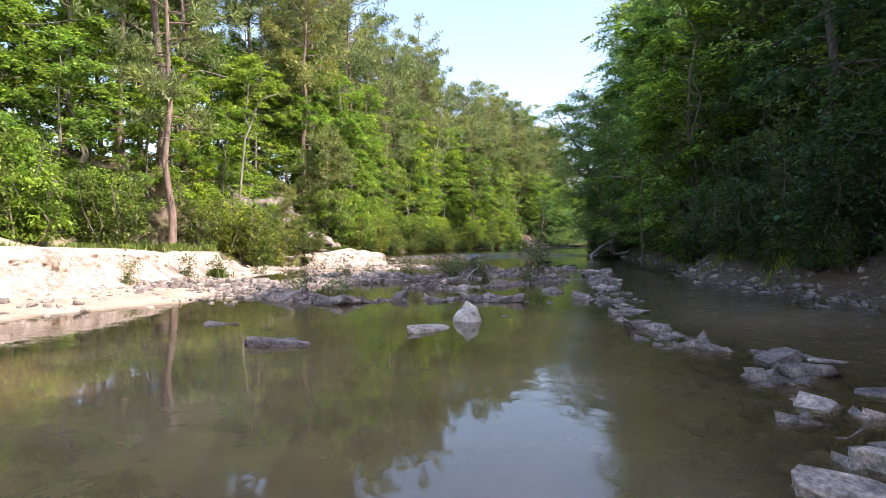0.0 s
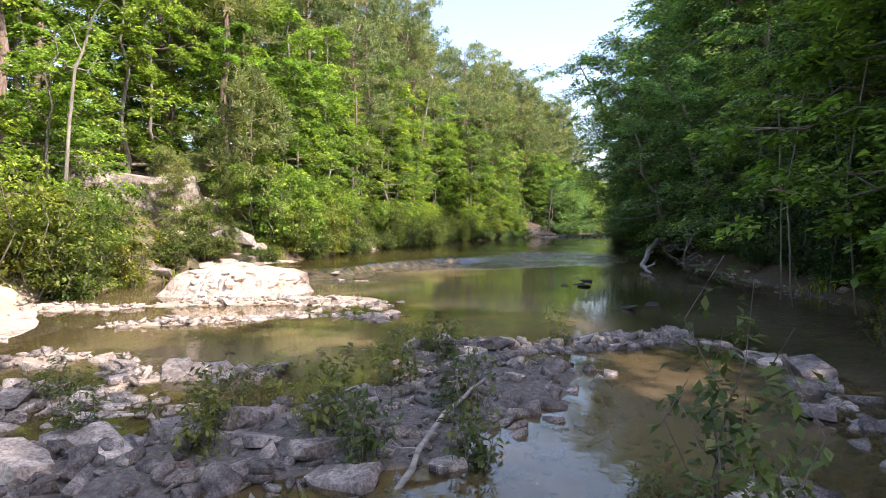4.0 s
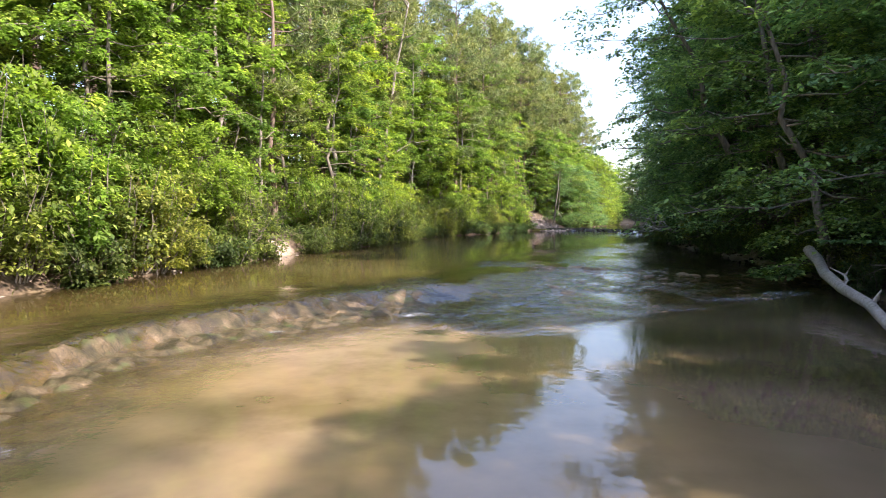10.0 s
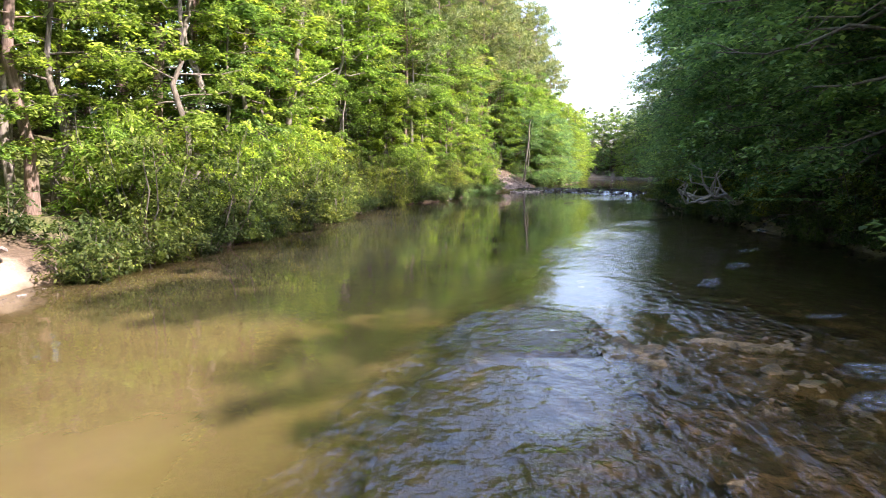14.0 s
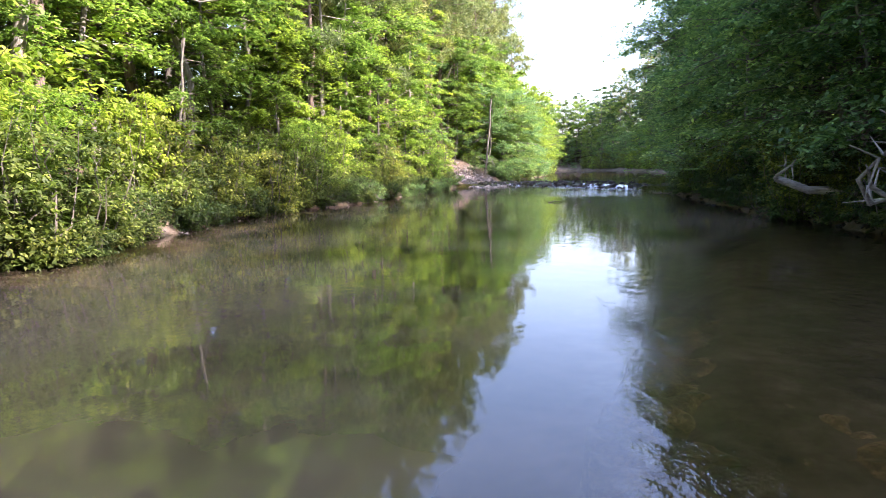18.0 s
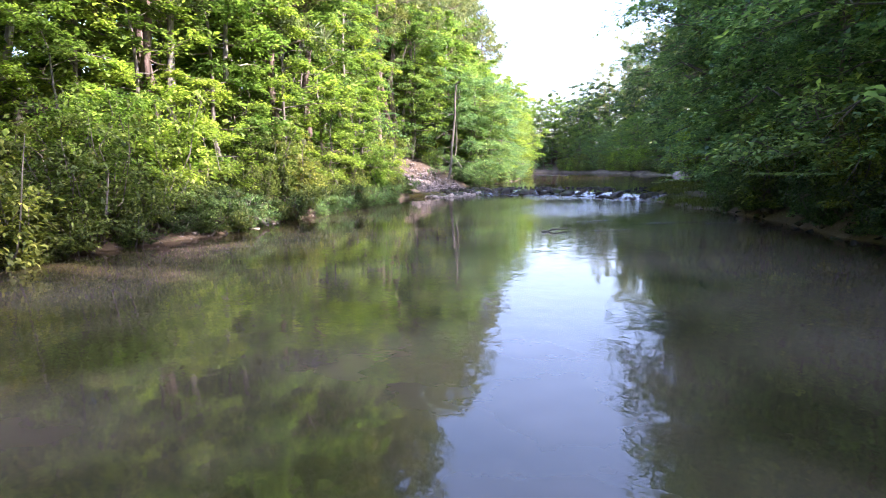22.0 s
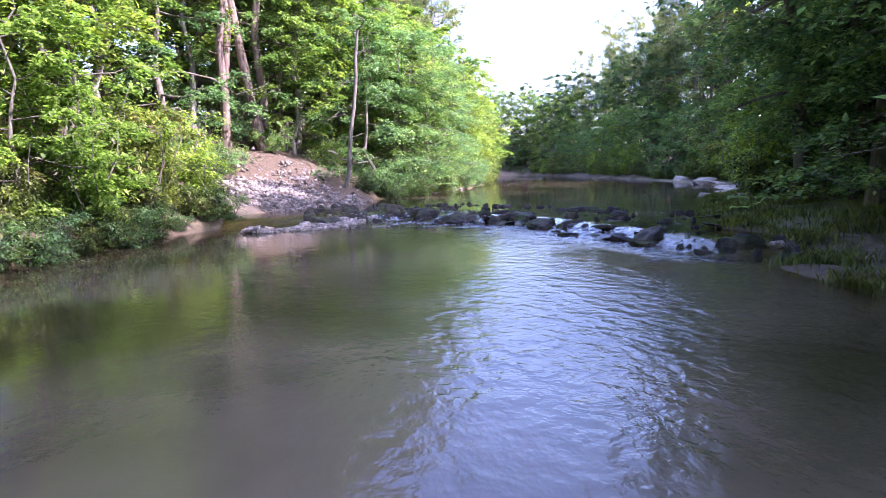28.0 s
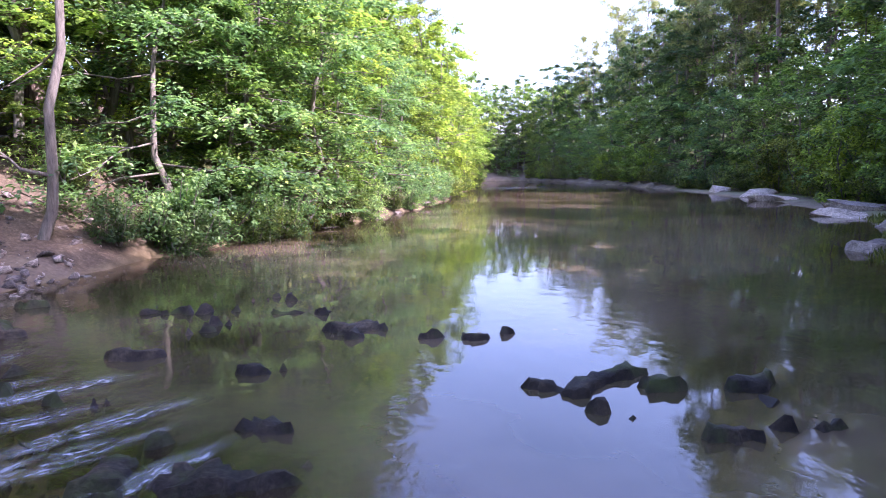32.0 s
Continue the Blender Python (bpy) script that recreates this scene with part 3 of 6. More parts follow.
ground = tagged(new("ground", grid_mesh("ground", GX, GY, land, GROUND)), "wooded river banks with leaf litter, sand and bare rock", "ground", kind="structure")
WX = steps((-60, -12, 6), (-12, 12, 0.3), (12, 31, 0.32), (31, 72, 1.5))
WY = steps((-78, 0, 3), (0, 62, 0.26), (62, 108, 0.55), (108, 126, 0.28), (126, 236, 1.4))
water = tagged(new("water", grid_mesh("water", WX, WY, water_sheet, WATER)), "shallow murky olive-brown river water with soft ripples", "water", kind="structure")


def shelf_mesh(name, xs, ys, material, coarse, fine, lift, seed, apron=0.0):
    """Bare eroded rock of a river step, finer than the ground below it."""
    def zf(x, y):
        z, sandy, green, rocky, wet, lv, d, film, barred = ground_z(x, y)
        s = step_share(x, y, TOE_1, CREST_1)
        rough = coarse * (fbm(x, y * 0.8, 0.9, 3, seed) - 0.5) + fine * (fbm(x, y, 3.4, 6, seed + 4) - 0.5)
        knob = 1 - np.abs(fbm(x, y, 3.1, 5, seed + 14) - 0.5) * 5
        pit = smooth((fbm(x, y, 2.0, 4, seed + 30) - 0.55) * 8)
        crack = np.abs(fbm(x, y, 1.3, 3, seed + 9) - 0.5) * 2
        up = lv + lift - (0.13 * smooth((x - 2.4) / 2.0) - 0.03 if apron else 0.12 * smooth((y - 61) / 5) - 0.02) + rough + 0.6 * fine * (knob - 0.6) - 0.6 * fine * pit - 0.08 * smooth(1 - crack * 9)
        up = up + apron * smooth(s / 0.3) * smooth((0.8 - s) / 0.3) - apron * 0.9 * smooth((0.16 - s) / 0.16) - 0.11 * smooth((s - 0.62) / 0.3) * (apron > 0)
        return np.where(film > 0.25, up, z - 0.4)
    return grid_mesh(name, xs, ys, zf, material, False)


def outcrop_mesh(name, xs, ys, material, seed):
    """Dark bedrock that stands out of the water in worn islands behind a ledge."""
    def zf(x, y):
        z, sandy, green, rocky, wet, lv, d, film, barred = ground_z(x, y)
        lip = np.exp(-(line_dist(x, y, [(a + 0.35, b + 0.5) for a, b in TOE_2]) / 0.55) ** 2)
        reach = np.minimum(line_dist(x, y, TOE_2), line_dist(x, y, CREST_2))
        n = fbm(x * 0.75, y * 1.5, 1.5, 5, seed) - 0.63 + 0.1 * lip - 0.018 * np.clip(reach - 1.0, 0, 9)
        crag = fbm(x, y, 4.2, 5, seed + 3) - 0.5
        up = lv - 0.16 + (0.23 + 0.03 * lip) * smooth((n + 0.3 * crag) / 0.08) + 0.2 * crag + 0.1 * (fbm(x, y, 0.9, 3, seed + 8) - 0.5)
        above = (step_share(x, y, TOE_2, CREST_2) > 0.02) & (reach < 4.5) & (d < 0.5)
        return np.where(above, up, z - 0.4)
    return grid_mesh(name, xs, ys, zf, material, False)


SHELF = "eroded olive-brown rock shelf under a film of water"
tagged(new("rock_shelf_4", shelf_mesh("rock_shelf_4", np.arange(2.6, 6.6, 0.06), np.arange(42, 64, 0.06), ALGAE, 0.07, 0.1, -0.02, 21, 0.05)), "dark algae-covered rock shelf under rippling water", "rock shelf", kind="structure")
tagged(new("rock_shelf_1", shelf_mesh("rock_shelf_1", np.arange(-4, 2.66, 0.06), np.arange(42, 57, 0.06), LEDGE, 0.07, 0.1, -0.02, 21, 0.05)), SHELF, "rock shelf", kind="structure")
tagged(new("rock_shelf_2", shelf_mesh("rock_shelf_2", np.arange(6.5, 18, 0.12), np.arange(50, 76, 0.12), OCHRE, 0.16, 0.14, -0.06, 21)), SHELF, "rock shelf", kind="structure")
tagged(new("rock_shelf_3", outcrop_mesh("rock_shelf_3", np.arange(16, 33, 0.075), np.arange(109, 127, 0.075), WET, 61)), "dark wet rock ledge of the upper river step", "rock shelf", kind="structure")

# ---- trees ----
rng = np.random.default_rng(7)


def tube(points, radii, sides=7):
    """Vertices and quads of a tapered limb."""
    pts, V, F = np.asarray(points, float), [], []
    for i, p in enumerate(pts):
        t = pts[min(i + 1, len(pts) - 1)] - pts[max(i - 1, 0)]
        t /= np.linalg.norm(t) + 1e-9
        a = np.cross(t, (0.31, 0.95, 0.05) if abs(t[2]) > 0.8 else (0, 0, 1))
        a /= np.linalg.norm(a)
        c = np.cross(t, a)
        for k in range(sides):
            q = 2 * math.pi * k / sides
            V.append(p + radii[i] * (math.cos(q) * a + math.sin(q) * c))
    for i in range(len(pts) - 1):
        for k in range(sides):
            F.append((i * sides + k, i * sides + (k + 1) % sides, (i + 1) * sides + (k + 1) % sides, (i + 1) * sides + k))
    return np.array(V), np.array(F)


def joined(pieces):
    V, F, n = [], [], 0
    for v, f in pieces:
        V.append(v)
        F.append(f + n)
        n += len(v)
    return np.concatenate(V), np.concatenate(F)


def leaf_cards(at, size, r, flat=0.6, width=0.6, yaw=None):
    """Folded leaf blades at the places given: four corners each."""
    n = len(at)
    yaw = r.uniform(0, 2 * math.pi, n) if yaw is None else yaw
    tilt = r.normal(-0.22, flat, n)
    d = np.stack([np.cos(yaw) * np.cos(tilt), np.sin(yaw) * np.cos(tilt), np.sin(tilt)], 1)
    side = np.stack([-np.sin(yaw), np.cos(yaw), r.normal(0, flat * 0.7, n)], 1)
    side /= np.linalg.norm(side, axis=1)[:, None]
    s = (size * r.uniform(0.6, 1.35, n))[:, None]
    up = np.cross(d, side) * s * 0.12
    V = np.stack([at - d * s * 0.5, at + side * s * width * 0.5 + up, at + d * s * 0.5, at - side * s * width * 0.5 + up], 1)
    return V.reshape(-1, 3), np.arange(4 * n).reshape(-1, 4)


def bent(p0, p1, r, n=5, wob=0.06):
    t = np.linspace(0, 1, n)[:, None]
    p = np.asarray(p0) * (1 - t) + np.asarray(p1) * t
    L = np.linalg.norm(np.asarray(p1) - np.asarray(p0))
    p[1:-1] += r.normal(0, wob * L / 2, (n - 2, 3))
    return p


def sprays(centres, ways, radius, leaves, r, thick=0.07):
    """Leaf places in flat drooping fans, one round each centre, drawn out along its way."""
    n = r.integers(0, len(centres), leaves)
    rad = (radius * r.uniform(0.55, 1.35, len(centres)))[n]
    droop = r.normal(-0.28, 0.2, len(centres))[n]
    roll = r.normal(0, 0.22, len(centres))[n]
    q = r.uniform(0, 2 * math.pi, leaves)
    k = np.sqrt(r.uniform(0, 1, leaves)) * (0.75 + 0.25 * np.cos(5 * q + n))
    a, b = 1.25 * rad * k * np.cos(q), 0.8 * rad * k * np.sin(q)
    w = ways[n]
    off = np.stack([a * w[:, 0] - b * w[:, 1], a * w[:, 1] + b * w[:, 0], a * droop + b * roll - 0.16 * k * k * rad + r.normal(0, 1, leaves) * thick * (0.5 + rad)], 1)
    return centres[n] + off, np.arctan2(w[:, 1], w[:, 0]) + np.arctan2(b, a + 0.4 * rad) + r.normal(0, 0.5, leaves)


def make_tree(name, seed, height, spread, base, leaves, size, bark, leaf, limbs=16, trunk_r=0.16, lean=0.0, droop=0.15, fans=6):
    """A hardwood: trunk with limbs, and a crown of leaves in layered fans."""
    r = np.random.default_rng(seed)
    top = np.array([lean * height, r.normal(0, 0.03) * height, height])
    trunk = bent((0, 0, -0.5), top, r, 9, 0.035)
    rad = np.linspace(trunk_r, trunk_r * 0.12, 9)
    rad[0] *= 1.35
    wood = [tube(trunk, rad, 8)]
    spots, ways = [], []
    for k in range(limbs):
        f = base + (1 - base) * (k + r.uniform(0, 0.9)) / limbs
        p = np.array([np.interp(f, np.linspace(0, 1, 9), trunk[:, i]) for i in range(3)])
        q = k * 2.4 + r.uniform(-0.5, 0.5)
        g = (f - base) / (1 - base)
        reach = spread * (0.3 + 0.7 * math.sin(math.pi * min(1, 0.2 + g * 0.78))) * r.uniform(0.55, 1.3)
        end = p + np.array([math.cos(q) * reach, math.sin(q) * reach, reach * (0.15 + 0.5 * g) * r.uniform(0.3, 1.2) - droop * reach])
        limb = bent(p, end, r, 5, 0.1)
        wood.append(tube(limb, np.linspace(trunk_r * 0.32 * (1.1 - f * 0.7), 0.012, 5), 5))
        for j in range(fans):
            t = 0.36 + 0.66 * (j + r.uniform(0, 1)) / fans
            s = limb[-1] if t > 1 else np.array([np.interp(t, np.linspace(0, 1, 5), limb[:, i]) for i in range(3)])
            y = q + (0.9 if j % 2 else -0.9) * r.uniform(0.4, 1.1) * (t < 0.9)
            c = s + np.array([math.cos(y), math.sin(y), -0.1]) * (0.13 * reach + 0.15) * r.uniform(0.4, 1.4) + (0, 0, r.normal(0, 0.06 * reach + 0.05))
            if j % 2 == 0:
                wood.append(tube(np.array([s, (s + c) / 2 + (0, 0, 0.05), c]), [0.022, 0.014, 0.006], 4))
            spots.append(c)
            ways.append((math.cos(y), math.sin(y)))
    at, yaw = sprays(np.array(spots), np.array(ways), 0.17 * spread + 0.14, leaves, r)
    at[:, 2] = np.maximum(at[:, 2], 0.15)
    thing = new(name)
    for nm, (V, F), mat in (("trunk", joined(wood), bark), ("crown", leaf_cards(at, size, r, 0.33, 0.62, yaw), leaf)):
        ob = new(nm, raw_mesh(nm, V, F, mat, nm == "trunk"))
        ob.parent = thing
    return thing


def make_pine(name, seed, height, spread, base, tufts, bark, leaf, blades=15, length=0.34, trunk_r=0.2, lean=0.0, whorl=11):
    """A pine: bare trunk, upswept limbs, needles in dense tufts towards the limb ends."""
    r = np.random.default_rng(seed)
    trunk = bent((0, 0, -0.6), (lean * height, r.normal(0, 0.015) * height, height), r, 9, 0.012)
    rad = np.linspace(trunk_r, trunk_r * 0.15, 9)
    rad[0] *= 1.25
    wood, spots = [tube(trunk, rad, 9)], []
    limbs = max(14, int(tufts / whorl))
    for k in range(limbs):
        f = base + (0.985 - base) * (k + r.uniform(0, 1)) / limbs
        p = np.array([np.interp(f, np.linspace(0, 1, 9), trunk[:, i]) for i in range(3)])
        q = r.uniform(0, 2 * math.pi)
        g = (f - base) / (1 - base)
        reach = spread * (0.3 + 0.7 * math.sin(math.pi * (0.18 + 0.7 * g))) * r.uniform(0.5, 1.2)
        end = p + np.array([math.cos(q) * reach, math.sin(q) * reach, reach * (0.0 + 0.55 * g)])
        limb = bent(p, end, r, 5, 0.1)
        wood.append(tube(limb, np.linspace(trunk_r * 0.24, 0.014, 5), 5))
        for j in range(int(tufts / limbs)):
            t = 1.04 - 0.6 * r.uniform(0, 1) ** 1.5
            s = limb[-1] if t > 1 else np.array([np.interp(t, np.linspace(0, 1, 5), limb[:, i]) for i in range(3)])
            spots.append(s + r.normal(0, 0.1 * reach + 0.08, 3) * (1, 1, 0.55) + (0, 0, 0.12))
    for k in range(6):
        f = base * r.uniform(0.45, 0.98)
        p = np.array([np.interp(f, np.linspace(0, 1, 9), trunk[:, i]) for i in range(3)])
        q = r.uniform(0, 6.28)
        wood.append(tube(bent(p, p + np.array([math.cos(q), math.sin(q), r.uniform(-0.3, 0.3)]) * r.uniform(0.4, 1.6), r, 3, 0.1), [0.035, 0.022, 0.008], 4))
    spots = np.array(spots)
    n = np.repeat(np.arange(len(spots)), blades)
    d = r.normal(0, 1, (len(n), 3)) + (0, 0, 0.5)
    d /= np.linalg.norm(d, axis=1)[:, None]
    side = np.cross(d, r.normal(0, 1, (len(n), 3)))
    side /= np.linalg.norm(side, axis=1)[:, None]
    s = (length * r.uniform(0.7, 1.25, len(n)))[:, None]
    o = spots[n] + d * s * 0.1
    V = np.stack([o, o + d * s * 0.95 + side * s * 0.075, o + d * s * 0.95 - side * s * 0.075], 1).reshape(-1, 3)
    thing = new(name)
    for nm, (W, F), mat in (("trunk", joined(wood), bark), ("crown", (V, np.arange(len(V)).reshape(-1, 3)), leaf)):
        ob = new(nm, raw_mesh(nm, W, F, mat, nm == "trunk"))
        ob.parent = thing
    return thing


def make_bush(name, seed, height, spread, leaves, size, leaf, stems=9, thick=0.028):
    """A bush of several stems with leaves from the ground up."""
    r = np.random.default_rng(seed)
    wood, spots = [], []
    for k in range(stems):
        q = r.uniform(0, 6.28)
        e = np.array([math.cos(q), math.sin(q), 0]) * spread * r.uniform(0.2, 1.0) + (0, 0, height * r.uniform(0.55, 1.0))
        b = np.array([math.cos(q), math.sin(q), 0]) * 0.15 * spread
        s = bent(b - (0, 0, 0.25), e, r, 5, 0.12)
        wood.append(tube(s, np.linspace(thick, thick * 0.2, 5), 5))
        for j in range(8):
            t = r.uniform(0.12, 1.0)
            spots.append(np.array([np.interp(t, np.linspace(0, 1, 5), s[:, i]) for i in range(3)]) + r.normal(0, 0.16, 3) * (spread, spread, height * 0.4))
    spots = np.array(spots)
    out = np.arctan2(spots[:, 1], spots[:, 0]) + r.normal(0, 0.5, len(spots))
    at, yaw = sprays(spots, np.stack([np.cos(out), np.sin(out)], 1), 0.19 * spread + 0.05, leaves, r, 0.09)
    at[:, 2] = np.abs(at[:, 2] - 0.05) + 0.05
    thing = new(name)
    if thick < 0.02:
        for w in wood:
            new("stem", raw_mesh("stem", *w, BARK)).parent = thing
    for nm, (V, F), mat in ((("branchwork", joined(wood), BARK),) if thick >= 0.02 else ()) + (("foliage", leaf_cards(at, size, r, 0.5, 0.52, yaw), leaf),):
        ob = new(nm, raw_mesh(nm, V, F, mat))
        ob.parent = thing
    return thing


def put(proto, x, y, s=1.0, yaw=None, label="", category="", group=""):
    """A copy of a prototype standing on the ground."""
    z = gz(x, y) - 0.05
    m = pose(x, y, z, 0, 0, rng.uniform(0, 360) if yaw is None else yaw)
    ob = copy_thing(proto, m)
    ob.scale = (s, s, s)
    tagged(ob, label, category, group)
    return ob


def retire(proto):
    for o in (*proto.children_recursive, proto):
        bpy.data.objects.remove(o)


HARD = [make_tree("hardwood_tree", 11, 9.5, 2.7, 0.14, 9500, 0.19, BARK, LEAF, 25, 0.13),
        make_tree("hardwood_tree", 12, 12.5, 3.1, 0.2, 12000, 0.2, BARK, LEAF, 28, 0.17, 0.05),
        make_tree("hardwood_tree", 13, 7.0, 2.4, 0.1, 8000, 0.17, BARK, LEAF_LIGHT, 20, 0.09, -0.04),
        make_tree("hardwood_tree", 14, 15.0, 3.5, 0.22, 13000, 0.205, BARK, LEAF, 30, 0.2, 0.03),
        make_tree("hardwood_tree", 15, 10.5, 2.7, 0.12, 10000, 0.19, BARK, LEAF_LIGHT, 25, 0.12, 0.06)]
TALL = [make_tree("tall_hardwood", 71, 14.0, 3.0, 0.36, 9000, 0.2, BARK_PALE, LEAF_LIGHT, 24, 0.15, 0.03),
        make_tree("tall_hardwood", 72, 16.0, 3.3, 0.42, 10000, 0.2, BARK_PALE, LEAF, 25, 0.19, -0.02)]
DARK = [make_tree("shade_tree", 21, 14.0, 4.2, 0.06, 15000, 0.22, BARK_SHADE_DARK, LEAF_SHADE_DARK, 34, 0.22, 0.0, 0.3),
        make_tree("shade_tree", 22, 18.0, 4.6, 0.08, 17000, 0.23, BARK_SHADE_DARK, LEAF_SHADE_DARK, 36, 0.26, 0.0, 0.25),
        make_tree("shade_tree", 23, 9.0, 3.4, 0.06, 12000, 0.19, BARK_SHADE_DARK, LEAF_SHADE_DARK, 30, 0.13, 0.0, 0.35)]
SHADE = [make_tree("bank_tree", 24, 15.0, 4.2, 0.1, 12500, 0.2, BARK, LEAF_LIFTED_SHADE, 30, 0.22, 0.0, 0.3),
         make_tree("bank_tree", 25, 19.0, 4.6, 0.16, 14000, 0.21, BARK, LEAF_LIFTED_SHADE, 32, 0.26, 0.0, 0.25),
         make_tree("bank_tree", 26, 9.5, 3.6, 0.06, 10500, 0.18, BARK, LEAF_LIFTED_SHADE, 26, 0.13, 0.0, 0.35)]
MID = [make_tree("hardwood_tree", 16, 9.5, 2.9, 0.1, 5500, 0.23, BARK, LEAF, 24, 0.13),
       make_tree("hardwood_tree", 17, 12.0, 3.2, 0.14, 6500, 0.24, BARK, LEAF_LIGHT, 26, 0.15),
       make_tree("hardwood_tree", 18, 8.0, 2.8, 0.08, 5500, 0.22, BARK, LEAF_LIFTED_SHADE, 24, 0.11)]
LEANING = [make_tree("leaning_tree", 27, 14.0, 4.4, 0.18, 13000, 0.2, BARK, LEAF_LIFTED_SHADE, 30, 0.22, 0.3, 0.3),
           make_tree("leaning_tree", 28, 11.0, 4.0, 0.12, 11500, 0.19, BARK, LEAF_LIFTED_SHADE, 28, 0.18, 0.36, 0.35)]
OVERHANG = make_tree("overhanging_tree", 29, 15.0, 4.6, 0.2, 15000, 0.2, BARK, LEAF_LIFTED_SHADE, 34, 0.24, 0.52, 0.3)
FAR = [make_tree("far_tree", 31, 15.0, 4.0, 0.1, 5000, 0.36, BARK, LEAF, 28, 0.2),
       make_tree("far_tree", 33, 14.0, 3.8, 0.08, 5000, 0.35, BARK, LEAF_LIGHT, 28, 0.18),
       make_tree("far_tree", 32, 20.0, 4.4, 0.16, 5500, 0.38, BARK, LEAF_SHADE_DARK, 30, 0.24)]
PINE = [make_pine("pine_tree", 41, 24.0, 3.6, 0.42, 420, BARK_PINE, NEEDLE, 24, 0.5, trunk_r=0.24),
        make_pine("pine_tree", 42, 27.0, 4.0, 0.52, 430, BARK_PINE, NEEDLE, 24, 0.52, trunk_r=0.27, lean=0.02),
        make_pine("pine_tree", 43, 21.0, 3.3, 0.32, 420, BARK_PINE, NEEDLE, 24, 0.48, trunk_r=0.2, lean=-0.02)]
LEAN_PINE = make_pine("leaning_pine", 45, 22.0, 3.6, 0.55, 360, BARK_PINE, NEEDLE, 22, 0.5, trunk_r=0.29, lean=-0.2)
YOUNG = make_pine("young_pine", 44, 5.8, 1.7, 0.06, 420, BARK_PINE, NEEDLE, blades=34, length=0.26, trunk_r=0.07)
BUSH = [make_bush("bank_bush", 51, 1.6, 1.3, 3600, 0.125, LEAF_BUSH, 16),
        make_bush("bank_bush", 52, 2.5, 1.6, 4600, 0.135, LEAF_BUSH, 16),
        make_bush("bank_bush", 53, 1.1, 1.2, 3000, 0.12, LEAF_RIM_SHADED, 14),
        make_bush("bank_bush", 54, 3.4, 1.9, 5600, 0.15, LEAF_LIGHT, 16)]
GLOOM = [make_bush("shade_bush", 56, 1.9, 1.5, 3600, 0.13, LEAF_SHADE_DARK, 16),
         make_bush("shade_bush", 57, 3.0, 1.9, 4600, 0.15, LEAF_SHADE_DARK, 16),
         make_bush("shade_bush", 58, 2.2, 1.6, 4000, 0.125, LEAF_LIFTED_SHADE, 16)]
SAPLING = [make_bush("bar_sapling", 61, 0.95, 0.34, 360, 0.075, DRYGRASS, 8, 0.008),
           make_bush("bar_sapling", 62, 0.7, 0.42, 420, 0.07, DRYGRASS, 10, 0.008),
           make_bush("bar_sapling", 63, 1.7, 0.5, 460, 0.085, DRYGRASS, 6, 0.011)]
HL = "leafy green hardwood tree standing on the river bank"
PL = "tall pine with a bare trunk on the wooded slope"
DL = "broad leafy tree overhanging the shaded river bank"
BL = "dense leafy bush rooted at the waterline of the bank"


def row(protos, side, y0, y1, gap, dist, jitter, label, category, group, scale=(0.85, 1.15)):
    """Trees or bushes along a bank, dist metres back from the water."""
    y = y0
    while y < y1:
        d = dist + rng.uniform(-jitter, jitter)
        yy = y + rng.uniform(-0.3, 0.3) * gap
        x = left_x(yy) - d if side < 0 else right_x(yy) + d + 2.6 * smooth((yy - 108) / 6) * smooth((172 - yy) / 12)
        if side > 0 and d > 2.2 and 19 < yy < 25 and category == "tree":
            y += gap
            continue
        if side < 0 and 121 < yy < 134 and d < 9 and category != "bush":
            y += gap
            continue
        if side < 0 and d < 3.2 and (abs(yy - 64.8) < 1.4 or abs(yy - 86.2) < 0.7):
            y += gap
            continue
        put(protos[int(rng.integers(len(protos)))], float(x), yy, rng.uniform(*scale), None, label, category, group)
        y += gap * rng.uniform(0.8, 1.25)


# left bank, from the water up the slope
LB, LT, LP = "bushes along the left bank", "trees of the left bank", "pines of the left slope"
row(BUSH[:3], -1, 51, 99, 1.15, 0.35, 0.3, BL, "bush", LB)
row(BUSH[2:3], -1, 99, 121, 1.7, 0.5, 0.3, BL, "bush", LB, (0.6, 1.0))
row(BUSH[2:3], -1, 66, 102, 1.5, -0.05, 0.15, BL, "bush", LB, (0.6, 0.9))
row(BUSH[1:], -1, 52, 108, 2.0, 1.8, 0.5, BL, "bush", LB)
row(HARD[:3] + HARD[4:], -1, 58, 122, 3.9, 3.8, 0.9, HL, "tree", LT, (0.7, 1.0))
row(HARD, -1, 44, 200, 4.0, 7.5, 1.4, HL, "tree", LT)
row(TALL, -1, 62, 128, 5.2, 4.6, 1.2, "tall slender hardwood with a bare pale lower trunk", "tree", LT, (0.85, 1.15))
row(PINE, -1, 52, 132, 8.5, 6.6, 1.4, PL, "pine tree", LP, (0.85, 1.05))
row(PINE, -1, 40, 200, 6.0, 10.5, 2.5, PL, "pine tree", LP, (0.85, 1.1))
row(MID + FAR[:2], -1, 30, 200, 4.2, 12.5, 1.8, HL, "tree", LT, (0.9, 1.2))
row(PINE, -1, 18, 200, 6.0, 17.0, 3.0, PL, "pine tree", LP, (0.9, 1.15))
row(FAR[:2], -1, 4, 200, 4.4, 19.0, 2.0, HL, "tree", LT, (0.9, 1.2))
row(FAR[:2], -1, 0, 200, 6.5, 26.0, 2.5, HL, "tree", LT, (1.0, 1.3))
row(FAR[:2] + MID[:2], -1, 84, 204, 3.6, 5.6, 1.2, HL, "tree", LT, (0.75, 1.0))
